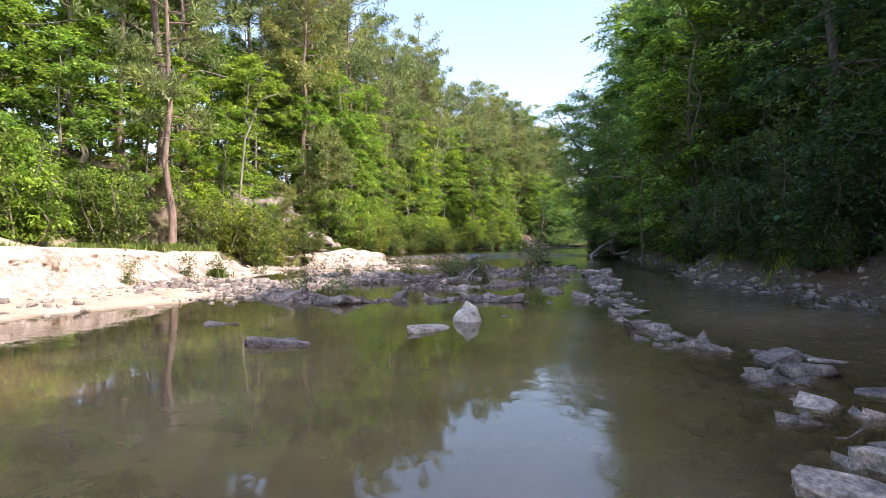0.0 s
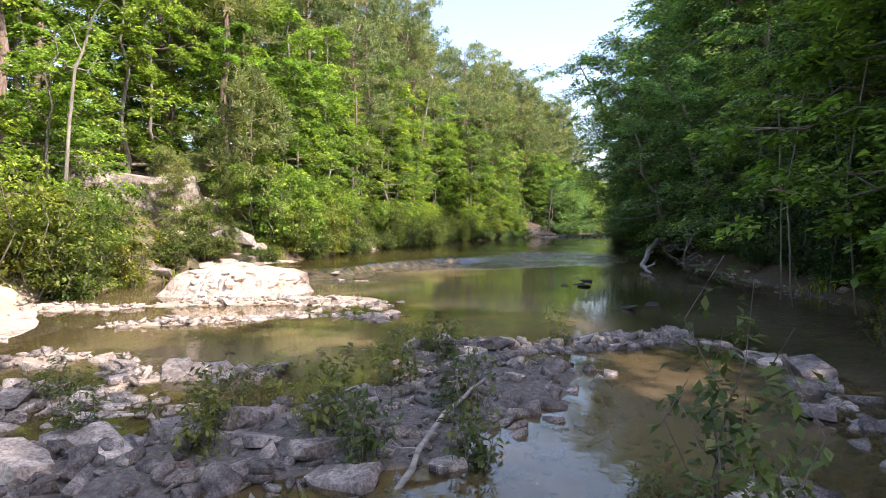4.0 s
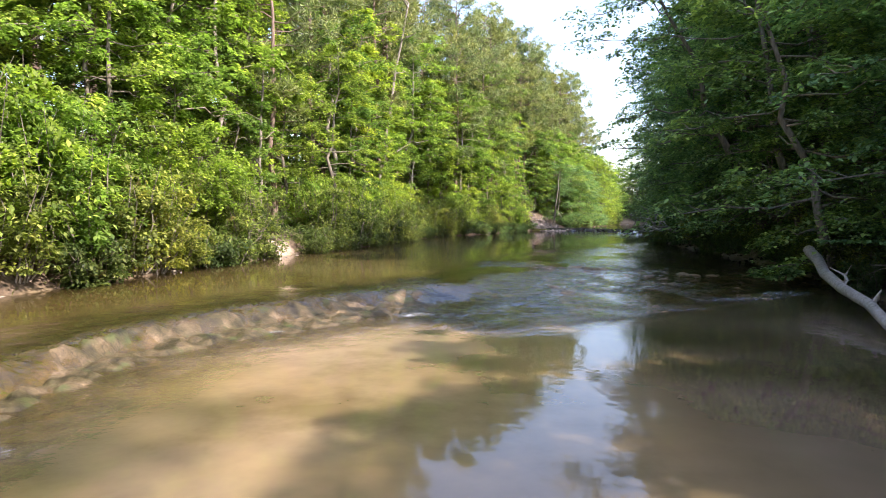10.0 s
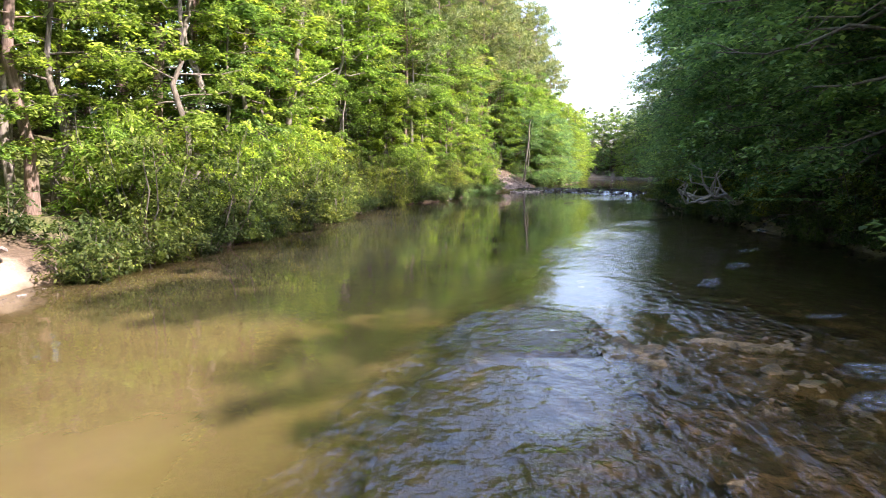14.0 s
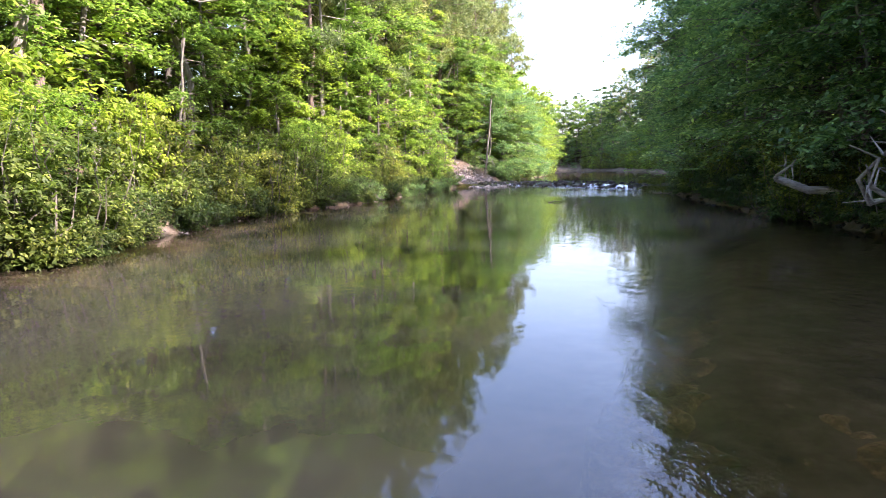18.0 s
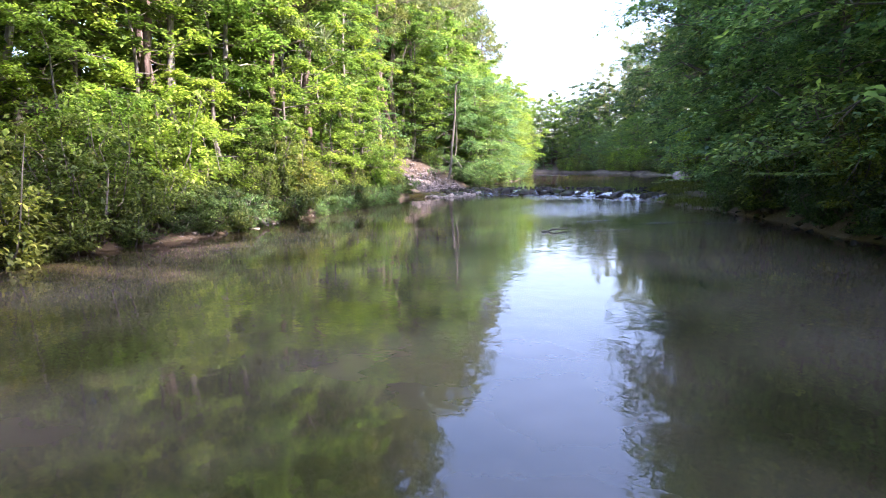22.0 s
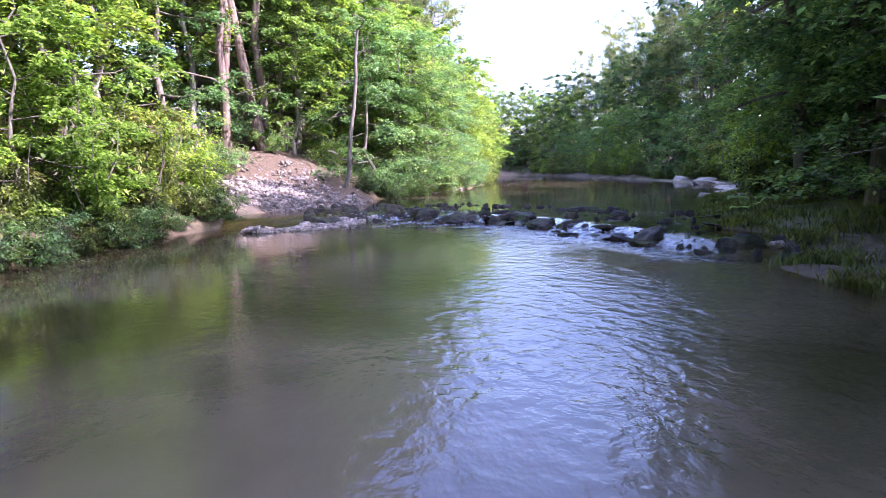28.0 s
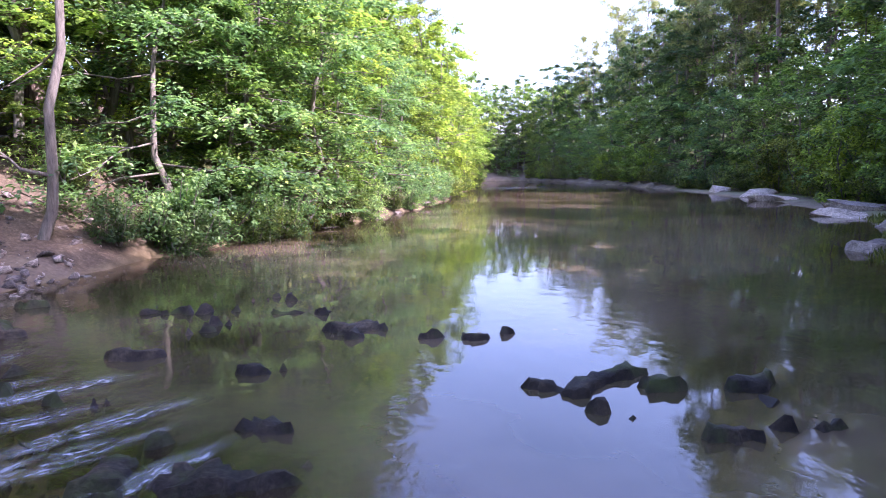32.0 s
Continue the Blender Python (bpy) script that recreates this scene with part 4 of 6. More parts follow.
row([HARD[0], SHADE[2], SHADE[2]], -1, 133, 162, 2.8, 2.0, 0.8, HL, "tree", LT, (0.7, 1.0))
row(MID, -1, 160, 206, 3.0, 2.0, 0.8, HL, "tree", LT, (0.8, 1.1))
row([BUSH[0], GLOOM[2], GLOOM[2], BUSH[2]], -1, 133, 160, 1.8, 0.3, 0.3, BL, "bush", LB, (0.7, 1.1))
row(BUSH, -1, 160, 200, 2.4, 0.3, 0.3, BL, "bush", LB, (1.1, 1.6))
row([HARD[2], HARD[4]], -1, 98, 119, 2.5, 2.2, 0.6, "bright leafy maple reaching out from the bank", "tree", LT, (0.6, 0.85))
row(BUSH[:2], -1, 99, 120, 2.0, 1.5, 0.4, BL, "bush", LB, (0.5, 0.8))
# thicket on the terrace behind the clay bank
for x, y, k, s in ((-11.6, 10, 1, 1.2), (-12.2, 14, 3, 1.2), (-12.6, 18, 3, 1.3), (-12.0, 21.5, 1, 1.4), (-12.4, 25, 3, 1.25), (-11.4, 28.5, 1, 1.3), (-13.4, 30.5, 3, 1.1), (-15, 22, 3, 1.5), (-14.5, 16, 3, 1.4), (-15.5, 27, 3, 1.4),
                   (-9.2, 36.6, 1, 1.25), (-10.2, 37.4, 3, 1.0), (-8.9, 38.2, 1, 1.15), (-9.8, 39.6, 3, 0.95), (-8.4, 37.0, 0, 1.1), (-8.6, 40.4, 1, 0.9), (-10.6, 35.0, 1, 1.0),
                   (-7.2, 50.6, 3, 1.25), (-6.2, 51.8, 3, 1.15), (-5.8, 53.0, 3, 1.1), (-7.6, 52.6, 3, 1.35), (-9.0, 47.0, 1, 0.9), (-8.8, 44.6, 2, 1.0), (-8.7, 43.6, 2, 0.9), (-10.0, 41.8, 1, 1.0), (-8.4, 46.0, 2, 1.0), (-13.6, 43.4, 3, 1.0)):
    put(BUSH[k], x, y, s, None, "full green bush on the sunlit slope", "bush", LB)
for x, y, k, s, a in ((-6.9, 47.9, 2, 0.8, 20), (-7.8, 47.6, 1, 0.6, 100), (-6.2, 48.7, 2, 0.8, 210), (-8.2, 46.6, 2, 0.9, 310)):
    put(BUSH[k], x, y, s, a, "low green bush between pale boulders", "bush", LB)
for x, y, k, s in ((-14.5, 12, 2, 1.0), (-15.2, 19, 0, 0.9), (-15.6, 24, 4, 0.9), (-14.2, 29.5, 0, 0.95), (-13.2, 34.5, 2, 0.9), (-12.2, 41.5, 2, 1.0), (-13.6, 38.8, 4, 0.85), (-17.5, 15, 1, 1.0), (-18.5, 22, 3, 0.9), (-18, 29, 1, 1.0), (-17, 35, 3, 0.95), (-9.6, 53.5, 4, 0.95), (-7.4, 57.5, 4, 0.95), (-6.6, 61.0, 2, 1.0)):
    put(HARD[k], x, y, s, None, HL, "tree", LT)
for x, y, k, s in ((11.4, 118.6, 1, 1.2), (12.2, 121.4, 3, 1.0), (10.8, 116.4, 3, 1.1)):
    put(BUSH[k], x, y, s, None, "full green bush above the cove", "bush", LB)
for x, y, k, s in ((12.0, 125.2, 0, 0.8), (12.2, 129.8, 2, 0.9), (14.2, 132.6, 2, 0.7), (11.2, 127.6, 2, 1.0), (12.0, 133, 1, 0.9), (19.6, 133.0, 2, 0.9), (20.6, 134.4, 2, 1.0), (18.9, 131.8, 0, 0.6), (20.2, 132.4, 0, 0.7), (17.0, 134.2, 2, 0.8), (22.4, 137.0, 2, 1.0), (21.6, 135.4, 0, 0.8)):
    put(GLOOM[k], x, y, s, None, "shaded leafy bush under the trees of the cove", "bush", LB)
for x, y, k, s in ((19.2, 134.6, 2, 0.9), (21.4, 137.2, 2, 1.0), (17.4, 137.4, 0, 0.75), (13.0, 138.0, 1, 0.85), (9.8, 129.6, 0, 0.9), (23.4, 139.8, 2, 1.0), (10.2, 134.2, 1, 0.8)):
    put(SHADE[k], x, y, s, None, "leafy tree standing over the shaded cove", "tree", LT)
for x, y, k, s in ((15.4, 135.6, 0, 0.9), (10.6, 131.6, 1, 0.9), (12.6, 136.2, 1, 0.95), (18.6, 138.4, 0, 1.0), (8.6, 126.4, 1, 0.9)):
    put(TALL[k], x, y, s, None, "tall slender hardwood with a bare pale lower trunk", "tree", LT)
put(YOUNG, -7.8, 50.6, 1.3, None, "young pine with soft pale green needles above the bank", "pine tree", LP)
put(YOUNG, -9.6, 46.2, 0.6, None, "young pine with soft pale green needles above the bank", "pine tree", LP)
for x, y, k, s in ((-13.1, 36.0, 1, 0.95), (-15.3, 43.5, 0, 0.9), (-11.2, 33.2, 2, 0.9), (-2.9, 87.3, 0, 0.9), (-7.2, 95, 1, 0.9), (-4.1, 100, 0, 0.9), (3.4, 102.4, 2, 0.85), (6.6, 109.6, 2, 0.9), (7.6, 114.2, 0, 0.85), (13.7, 134, 1, 0.95), (12.2, 131, 0, 0.9), (15.6, 136.5, 2, 1.0), (-5.6, 69, 2, 0.8)):
    put(PINE[k], x, y, s, None, PL, "pine tree", LP)
# right bank
RT, RBK = "trees of the right bank", "bushes along the right bank"
row(BUSH[1:3], 1, 57, 101, 1.6, 0.5, 0.35, BL, "bush", RBK, (0.7, 1.2))
SB = "leafy bush on the shaded river bank, its leaves toned for shade"
row(GLOOM[2:] + BUSH[2:3], -1, 97, 121, 1.2, 0.1, 0.2, BL, "bush", LB, (0.3, 0.6))
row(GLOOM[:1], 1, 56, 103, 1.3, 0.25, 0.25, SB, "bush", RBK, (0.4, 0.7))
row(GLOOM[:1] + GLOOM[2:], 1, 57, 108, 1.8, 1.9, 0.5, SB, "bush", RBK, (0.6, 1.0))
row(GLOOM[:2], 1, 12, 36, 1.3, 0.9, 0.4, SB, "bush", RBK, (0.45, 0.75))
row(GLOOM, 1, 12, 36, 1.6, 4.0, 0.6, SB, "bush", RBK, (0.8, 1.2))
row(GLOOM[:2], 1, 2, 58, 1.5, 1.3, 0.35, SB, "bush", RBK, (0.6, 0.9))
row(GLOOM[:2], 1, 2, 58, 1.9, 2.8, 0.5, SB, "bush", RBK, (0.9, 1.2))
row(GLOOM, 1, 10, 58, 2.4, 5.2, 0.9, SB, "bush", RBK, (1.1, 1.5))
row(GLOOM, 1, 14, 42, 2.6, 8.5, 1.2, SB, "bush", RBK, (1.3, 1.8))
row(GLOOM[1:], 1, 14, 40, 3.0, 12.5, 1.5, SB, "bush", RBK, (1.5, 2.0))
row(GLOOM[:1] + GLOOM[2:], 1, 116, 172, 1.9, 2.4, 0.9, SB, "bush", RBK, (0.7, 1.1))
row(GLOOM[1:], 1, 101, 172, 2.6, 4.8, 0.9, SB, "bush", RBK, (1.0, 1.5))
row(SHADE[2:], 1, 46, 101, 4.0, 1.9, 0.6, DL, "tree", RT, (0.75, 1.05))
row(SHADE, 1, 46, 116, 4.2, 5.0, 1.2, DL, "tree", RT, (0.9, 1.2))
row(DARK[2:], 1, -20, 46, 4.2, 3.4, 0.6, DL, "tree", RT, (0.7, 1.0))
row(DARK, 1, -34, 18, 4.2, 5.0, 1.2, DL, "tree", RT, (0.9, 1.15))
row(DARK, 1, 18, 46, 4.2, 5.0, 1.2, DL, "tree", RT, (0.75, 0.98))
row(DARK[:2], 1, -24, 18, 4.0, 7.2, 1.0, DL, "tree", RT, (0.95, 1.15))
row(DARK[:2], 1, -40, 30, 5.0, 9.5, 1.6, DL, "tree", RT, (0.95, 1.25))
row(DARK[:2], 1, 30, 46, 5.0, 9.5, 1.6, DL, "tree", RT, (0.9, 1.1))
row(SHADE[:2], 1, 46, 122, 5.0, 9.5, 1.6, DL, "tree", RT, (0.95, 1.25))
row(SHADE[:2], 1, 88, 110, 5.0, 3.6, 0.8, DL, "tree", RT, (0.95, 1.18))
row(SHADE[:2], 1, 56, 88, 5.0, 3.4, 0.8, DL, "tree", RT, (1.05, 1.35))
row(PINE[:2] + SHADE[1:2], 1, 58, 84, 6.0, 7.5, 1.5, DL, "tree", RT, (1.05, 1.25))
row(FAR + PINE[:1], 1, -40, 150, 5.0, 15.0, 2.0, DL, "tree", RT)
row(FAR, 1, -40, 150, 7.5, 22.0, 2.0, DL, "tree", RT, (1.0, 1.3))
row([MID[2], MID[2], MID[0]], 1, 118, 232, 3.0, 3.0, 1.0, HL, "tree", RT, (0.9, 1.2))
row(BUSH, 1, 122, 232, 2.6, 1.2, 0.5, BL, "bush", RBK, (1.0, 1.8))
row([FAR[2], FAR[2], FAR[0]], 1, 124, 150, 3.2, 7.0, 2.0, HL, "tree", RT)
row([FAR[2], FAR[2], FAR[0]], 1, 150, 236, 3.2, 7.0, 2.0, HL, "tree", RT, (0.75, 1.0))
row(PINE, 1, 135, 236, 5.0, 12.0, 3.0, PL, "pine tree", "pines of the right slope", (0.75, 0.95))
row([FAR[2], FAR[0]], 1, 126, 236, 4.0, 17.0, 3.0, HL, "tree", RT, (0.8, 1.05))
for x, y, k, s in ((13.6, 34.5, 4, 1.25), (15.4, 37.5, 1, 1.0), (13.2, 32.2, 2, 1.2)):
    put(HARD[k], x, y, s * 1.08, None, "sunlit leafy tree leaning over the channel with hanging vines", "tree", RT)
for x, y, k, s, a in ((16.6, 58.5, 1, 1.0, 178), (18.6, 64, 0, 1.0, 184), (20.6, 70, 0, 1.05, 176), (21.2, 76, 1, 1.05, 184), (22.4, 82, 0, 0.95, 180), (23.6, 88.5, 1, 0.9, 190), (26.4, 96, 0, 0.85, 176), (17.4, 53, 1, 0.9, 182)):
    put(LEANING[k], x, y, s, a, "leafy tree leaning far out over the river", "tree", RT)
for x, y, s, a in ((19.4, 68.5, 0.95, 180),):
    put(OVERHANG, x, y, s, a, "large leafy tree leaning far out over the water", "tree", RT)
for x, y, s in ((36.6, 116.8, 1.28), (38.4, 113.6, 1.3), (34.2, 119.8, 1.2), (33.4, 115.6, 1.12), (35.4, 119.4, 1.15), (31.6, 112.0, 1.1), (32.2, 113.4, 1.0), (34.6, 117.4, 1.1), (30.8, 109.4, 1.1), (36.4, 120.6, 1.05), (29.8, 105.6, 1.1)):
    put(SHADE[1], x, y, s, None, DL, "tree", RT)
# tall pines that stand above the woods
for x, y, k, s in ((2.6, 121.4, 1, 1.0), (-1.5, 117, 0, 1.05), (-3.5, 110, 1, 0.9), (6.5, 127, 0, 1.0), (12.0, 133.2, 1, 0.95), (9.0, 138, 0, 1.1), (13.6, 148.5, 1, 0.98), (17, 152, 0, 1.05), (20.5, 158, 1, 0.9), (28.6, 166, 0, 0.85), (24, 160, 0, 0.9), (-8, 100, 0, 1.05), (-9, 92, 1, 0.95), (-12, 84, 0, 1.1), (-12.5, 76, 1, 0.95), (-13, 66, 0, 1.0), (-16, 58, 1, 1.0), (-18, 50, 0, 1.1), (63.6, 171, 0, 0.75), (72, 198, 1, 0.66), (68, 186, 0, 0.7), (75, 216, 1, 0.66), (78, 206, 0, 0.7), (66, 178, 2, 0.8), (82, 232, 1, 0.66), (64.4, 166, 1, 1.12), (66, 163, 0, 1.15), (65.6, 172.5, 1, 1.05), (65, 170, 1, 1.15), (67, 176, 0, 1.1), (66.4, 181, 1, 0.8), (-3.0, 94.2, 1, 0.95)):
    put(PINE[k], x, y, s, None, PL, "pine tree", LP)
put(LEAN_PINE, 13.9, 133.4, 1.0, 0, "thick purple-brown pine trunk leaning above the cove", "pine tree", LP)
# far bank closing the reach
for x in np.arange(-30, 80, 3.0):
    for k, dy in enumerate((234.5, 238, 243, 249)):
        put((MID if k == 0 else FAR + PINE[:1])[int(rng.integers(3))], float(x + rng.uniform(-1.5, 1.5)), dy + rng.uniform(-1.5, 1.5), rng.uniform(0.75, 1.02), None, HL, "tree", "trees of the far bank")
for x, y, k, s in ((0.05, 18.3, 1, 0.9), (-0.5, 17.9, 2, 0.75), (4.75, 22.3, 2, 0.95), (2.0, 25.2, 1, 1.25), (2.5, 24.8, 0, 1.0), (3.5, 24.9, 0, 1.05), (0.95, 24.8, 1, 1.0), (-0.5, 25.4, 0, 0.8), (2.6, 27.3, 1, 1.1), (3.3, 26.3, 0, 1.0), (0.8, 25.6, 0, 1.0), (2.9, 29.4, 1, 1.0), (0.9, 27.0, 1, 0.9), (4.9, 24.3, 0, 0.7), (-0.6, 20.6, 0, 0.8), (-1.2, 19.3, 0, 0.9),
                   (-1.4, 26.6, 1, 0.9), (-2.6, 25.2, 1, 0.7), (-2.7, 23.7, 0, 0.6), (4.4, 15.6, 1, 0.6), (4.9, 19.2, 0, 0.5), (-6.2, 24.2, 0, 1.2), (-6.0, 26.4, 1, 1.2), (-5.4, 28.6, 1, 1.0), (-6.4, 21.0, 0, 1.1), (3.1, 28.6, 0, 0.9), (5.0, 30.0, 0, 0.8), (10.6, 30.4, 2, 0.8)):
    put(SAPLING[k], x, y, s, None, "thin scrubby sapling growing between the bar stones", "sapling", "saplings of the river bars")

put(SAPLING[2], 5.1, 23.7, 1.15, 40, "thin scrubby sapling growing between the bar stones", "sapling", "saplings of the river bars")

# ---- rocks ----
def make_rock(seed, flat=0.55, pts=26, material=None, name="rock", power=0.42, rounding=0.0):
    """An angular broken stone with worn edges."""
    r = np.random.default_rng(seed)
    bm = bmesh.new()
    for k in range(pts):
        p = r.uniform(-1, 1, 3)
        p = np.sign(p) * np.abs(p) ** power
        bm.verts.new(Vector((p[0], p[1] * r.uniform(0.55, 0.9), p[2] * flat * r.uniform(0.7, 1.1))))
    bmesh.ops.convex_hull(bm, input=bm.verts)
    bmesh.ops.delete(bm, geom=[v for v in bm.verts if not v.link_faces], context="VERTS")
    bmesh.ops.dissolve_limit(bm, angle_limit=0.2, verts=bm.verts, edges=bm.edges)
    bmesh.ops.triangulate(bm, faces=bm.faces)
    bmesh.ops.subdivide_edges(bm, edges=bm.edges, cuts=1, use_grid_fill=True)
    if rounding:
        bmesh.ops.smooth_vert(bm, verts=bm.verts, factor=rounding, use_axis_x=True, use_axis_y=True, use_axis_z=True)
    else:
        bmesh.ops.smooth_vert(bm, verts=bm.verts, factor=0.04, use_axis_x=True, use_axis_y=True, use_axis_z=True)
    bmesh.ops.triangulate(bm, faces=bm.faces)
    for v in bm.verts:
        q = v.co * 1.9 + Vector((seed, 0, 0))
        v.co += v.co.normalized() * (noise.noise(q) * (0.16 if rounding > 0.5 else 0.05) + noise.noise(q * 3.1) * 0.035)
    return part(name, bm, material or ROCK)


ROCKS = [make_rock(100 + k, f) for k, f in enumerate((0.52, 0.42, 0.6, 0.4, 0.32, 0.55, 0.46, 0.36))]
PALES = [make_rock(120 + k, f, 24, PALE) for k, f in enumerate((0.5, 0.4, 0.6, 0.35))]
WETS = [make_rock(140 + k, f, 30, WET, "rock", 0.55, 0.3) for k, f in enumerate((0.4, 0.28, 0.44, 0.24))]
RL = "angular grey broken stone lying on the river bar"


def rock(proto, x, y, s, label, group, sink=0.28, yaw=None, z=None, stretch=(1, 1, 1)):
    zz = gz(x, y) if z is None else z
    m = pose(x, y, zz + s * 0.55 * stretch[2] * (0.5 - sink), rng.uniform(-14, 14), rng.uniform(-14, 14), rng.uniform(0, 360) if yaw is None else yaw)
    ob = copy_thing(proto, m)
    ob.scale = (s * stretch[0], s * stretch[1], s * stretch[2])
    return tagged(ob, label, "rock", group)


def along(pts, t):
    p = np.array(pts, float)
    L = np.r_[0, np.cumsum(np.hypot(*np.diff(p, axis=0).T))]
    return np.interp(t * L[-1], L, p[:, 0]), np.interp(t * L[-1], L, p[:, 1])


for (pts, wide, high), count in zip(BARS, (16, 16, 36, 7, 22, 10, 18, 20, 14, 10, 0, 0, 2, 2)):
    for k in range(count):
        x, y = along(pts, rng.uniform(0, 1))
        x, y = x + rng.normal(0, 0.6 * wide), y + rng.normal(0, 0.6 * wide)
        pale = x < 1.5 and y > 27
        rock((PALES if pale else ROCKS)[int(rng.integers(4 if pale else 8))], x, y, min(0.34, 0.07 + rng.gamma(2.0, 0.05)), "pale sunlit broken stone lying on the river bar" if pale else RL, "stones of the river bars")


CL = "tapered pale stone standing out of the still pond"


def make_cone():
    bm = bmesh.new()
    bmesh.ops.create_icosphere(bm, subdivisions=3, radius=1.0)
    for v in bm.verts:
        t = (v.co.z + 1) / 2
        k = 1.0 - 0.66 * t ** 1.1
        v.co = Vector((v.co.x * k * 0.27, v.co.y * k * 0.24, -0.12 + 0.42 * t))
        v.co += v.co * 0.22 * noise.noise(v.co * 7) + Vector((0.05 * noise.noise(v.co * 3.0), 0, 0))
    return part("cone_rock", bm, BLEACHED)


tagged(make_cone(), CL, "rock", "stones of the river bars").location = (2.98, 13.9, 0.0)
for x, y, s, st in ((0.75, 11.7, 0.5, (1.3, 0.55, 0.45)), (2.45, 12.95, 0.5, (1.3, 0.65, 0.38)), (-0.57, 13.6, 0.16, (1, 1, 0.8)), (-0.75, 13.55, 0.28, (1.2, 0.8, 0.5)), (0.35, 12.0, 0.3, (1.3, 0.7, 0.4)), (0.85, 12.0, 0.22, (1.3, 0.8, 0.4)), (3.56, 14.5, 0.1, (1, 1, 1)),
                    (5.3, 13.2, 0.36, (1, 0.8, 0.9)), (5.55, 13.0, 0.3, (1, 1, 0.7)), (5.7, 11.4, 0.3, (1.2, 0.8, 0.7)), (5.95, 10.6, 0.36, (1, 0.8, 0.9)), (6.5, 10.7, 0.24, (1.2, 0.8, 0.5)), (4.75, 7.5, 0.34, (1.2, 0.9, 0.6)), (5.2, 7.9, 0.34, (1, 1, 0.6)), (6.1, 9.4, 0.22, (1, 1, 0.7)), (1.5, 17.4, 0.5, (1.25, 0.7, 0.55)), (2.35, 17.1, 0.32, (1, 0.9, 0.9)), (-0.4, 17.9, 0.4, (1, 1, 0.6)), (0.3, 16.7, 0.5, (1.3, 0.9, 0.5)),
                    (7.9, 43.0, 0.5, (1.5, 0.7, 0.45)), (7.5, 41.0, 0.6, (1.4, 0.8, 0.4)), (6.8, 40.9, 0.3, (1.2, 0.8, 0.4)), (7.36, 35.1, 0.5, (1.4, 0.8, 0.35)), (8.2, 35.6, 0.45, (1.4, 0.9, 0.35)), (7.3, 41.4, 0.4, (1.4, 0.7, 0.4))):
    rock((WETS if y > 34.5 else ROCKS)[int(rng.integers(4))], x, y, s * 0.62, "dark wet stone breaking the water surface" if y > 34.5 else RL, "stones of the river bars", 0.12, None, max(gz(x, y), -0.03), st)
for x, y, s, st in ((-2.4, 43.6, 0.4, (1.3, 0.9, 0.6)), (-3.0, 44.1, 0.5, (1.3, 0.9, 0.6)), (-3.6, 43.5, 0.5, (1.2, 1, 0.6)), (-2.0, 44.5, 0.36, (1.4, 0.9, 0.5)), (-4.2, 44.2, 0.6, (1.2, 1, 0.6)), (-1.4, 43.4, 0.34, (1.3, 0.8, 0.6)), (-0.7, 42.7, 0.42, (1.2, 0.9, 0.75)), (-1.9, 43.7, 0.28, (1.2, 0.8, 0.7)), (-0.35, 41.6, 0.26, (1.2, 0.8, 0.6)), (-1.7, 39.0, 0.32, (1.4, 0.9, 0.5)), (1.86, 42.9, 0.17, (1.2, 0.8, 0.4)), (1.35, 33.3, 0.42, (1, 0.9, 0.9)), (1.6, 34.0, 0.4, (1.1, 0.9, 0.75)), (1.65, 32.7, 0.42, (1.1, 0.9, 0.6)), (1.5, 36.2, 0.3, (1, 1, 0.8)), (1.1, 34.8, 0.3, (1, 1, 0.7)), (-0.4, 34.4, 0.35, (1, 1, 0.7)),
                    (-5.7, 48.9, 0.5, (1.4, 0.8, 0.5)), (-5.0, 49.2, 0.45, (1.3, 0.7, 0.4)), (-6.4, 48.6, 0.5, (1, 1, 0.7)), (-7.2, 46.6, 0.7, (1.2, 1, 0.6)), (-8.0, 45.4, 0.8, (1.2, 1, 0.6)), (-4.6, 64.9, 0.8, (1.6, 0.8, 0.3)), (-5.3, 65.6, 0.6, (1.3, 0.9, 0.4)), (6.5, 100.9, 0.3, (1.2, 1, 0.7)), (29.2, 151, 0.7, (1.4, 1, 0.5)), (25.6, 143, 0.7, (1.6, 0.9, 0.5)), (27, 146, 0.5, (1.4, 0.9, 0.5))):
    rock(PALES[int(rng.integers(4))], x, y, s * 0.68, "pale sunlit boulder lying at the water's edge", "pale stones by the water", 0.25, None, max(gz(x, y), level(np.array([x]), np.array([y]))[0] - 0.08), st)
for x, y, s in ((-0.2, 24.3, 0.3), (0.2, 24.7, 0.3), (2.1, 24.9, 0.27), (2.4, 24.4, 0.28), (1.1, 25.8, 0.3), (2.1, 26.3, 0.34), (-0.5, 25.4, 0.26), (0.6, 28.1, 0.28), (1.4, 25.2, 0.24), (3.4, 28.3, 0.26), (3.9, 29.6, 0.26), (5.5, 30.1, 0.3), (5.9, 29.9, 0.22), (7.4, 31.0, 0.28), (4.2, 30.2, 0.24), (7.7, 27.4, 0.3), (8.3, 28.4, 0.34), (7.2, 26.4, 0.3), (8.0, 29.4, 0.26), (1.7, 20.9, 0.22), (2.8, 20.3, 0.26), (3.4, 17.4, 0.24), (3.9, 16.9, 0.2), (5.0, 19.2, 0.24), (5.4, 17.6, 0.22)):
    rock(ROCKS[int(rng.integers(8))], x, y, s, "large angular grey block on the river bar", "stones of the river bars", 0.2, None, max(gz(x, y), -0.02), (1.1, 0.9, 0.85))
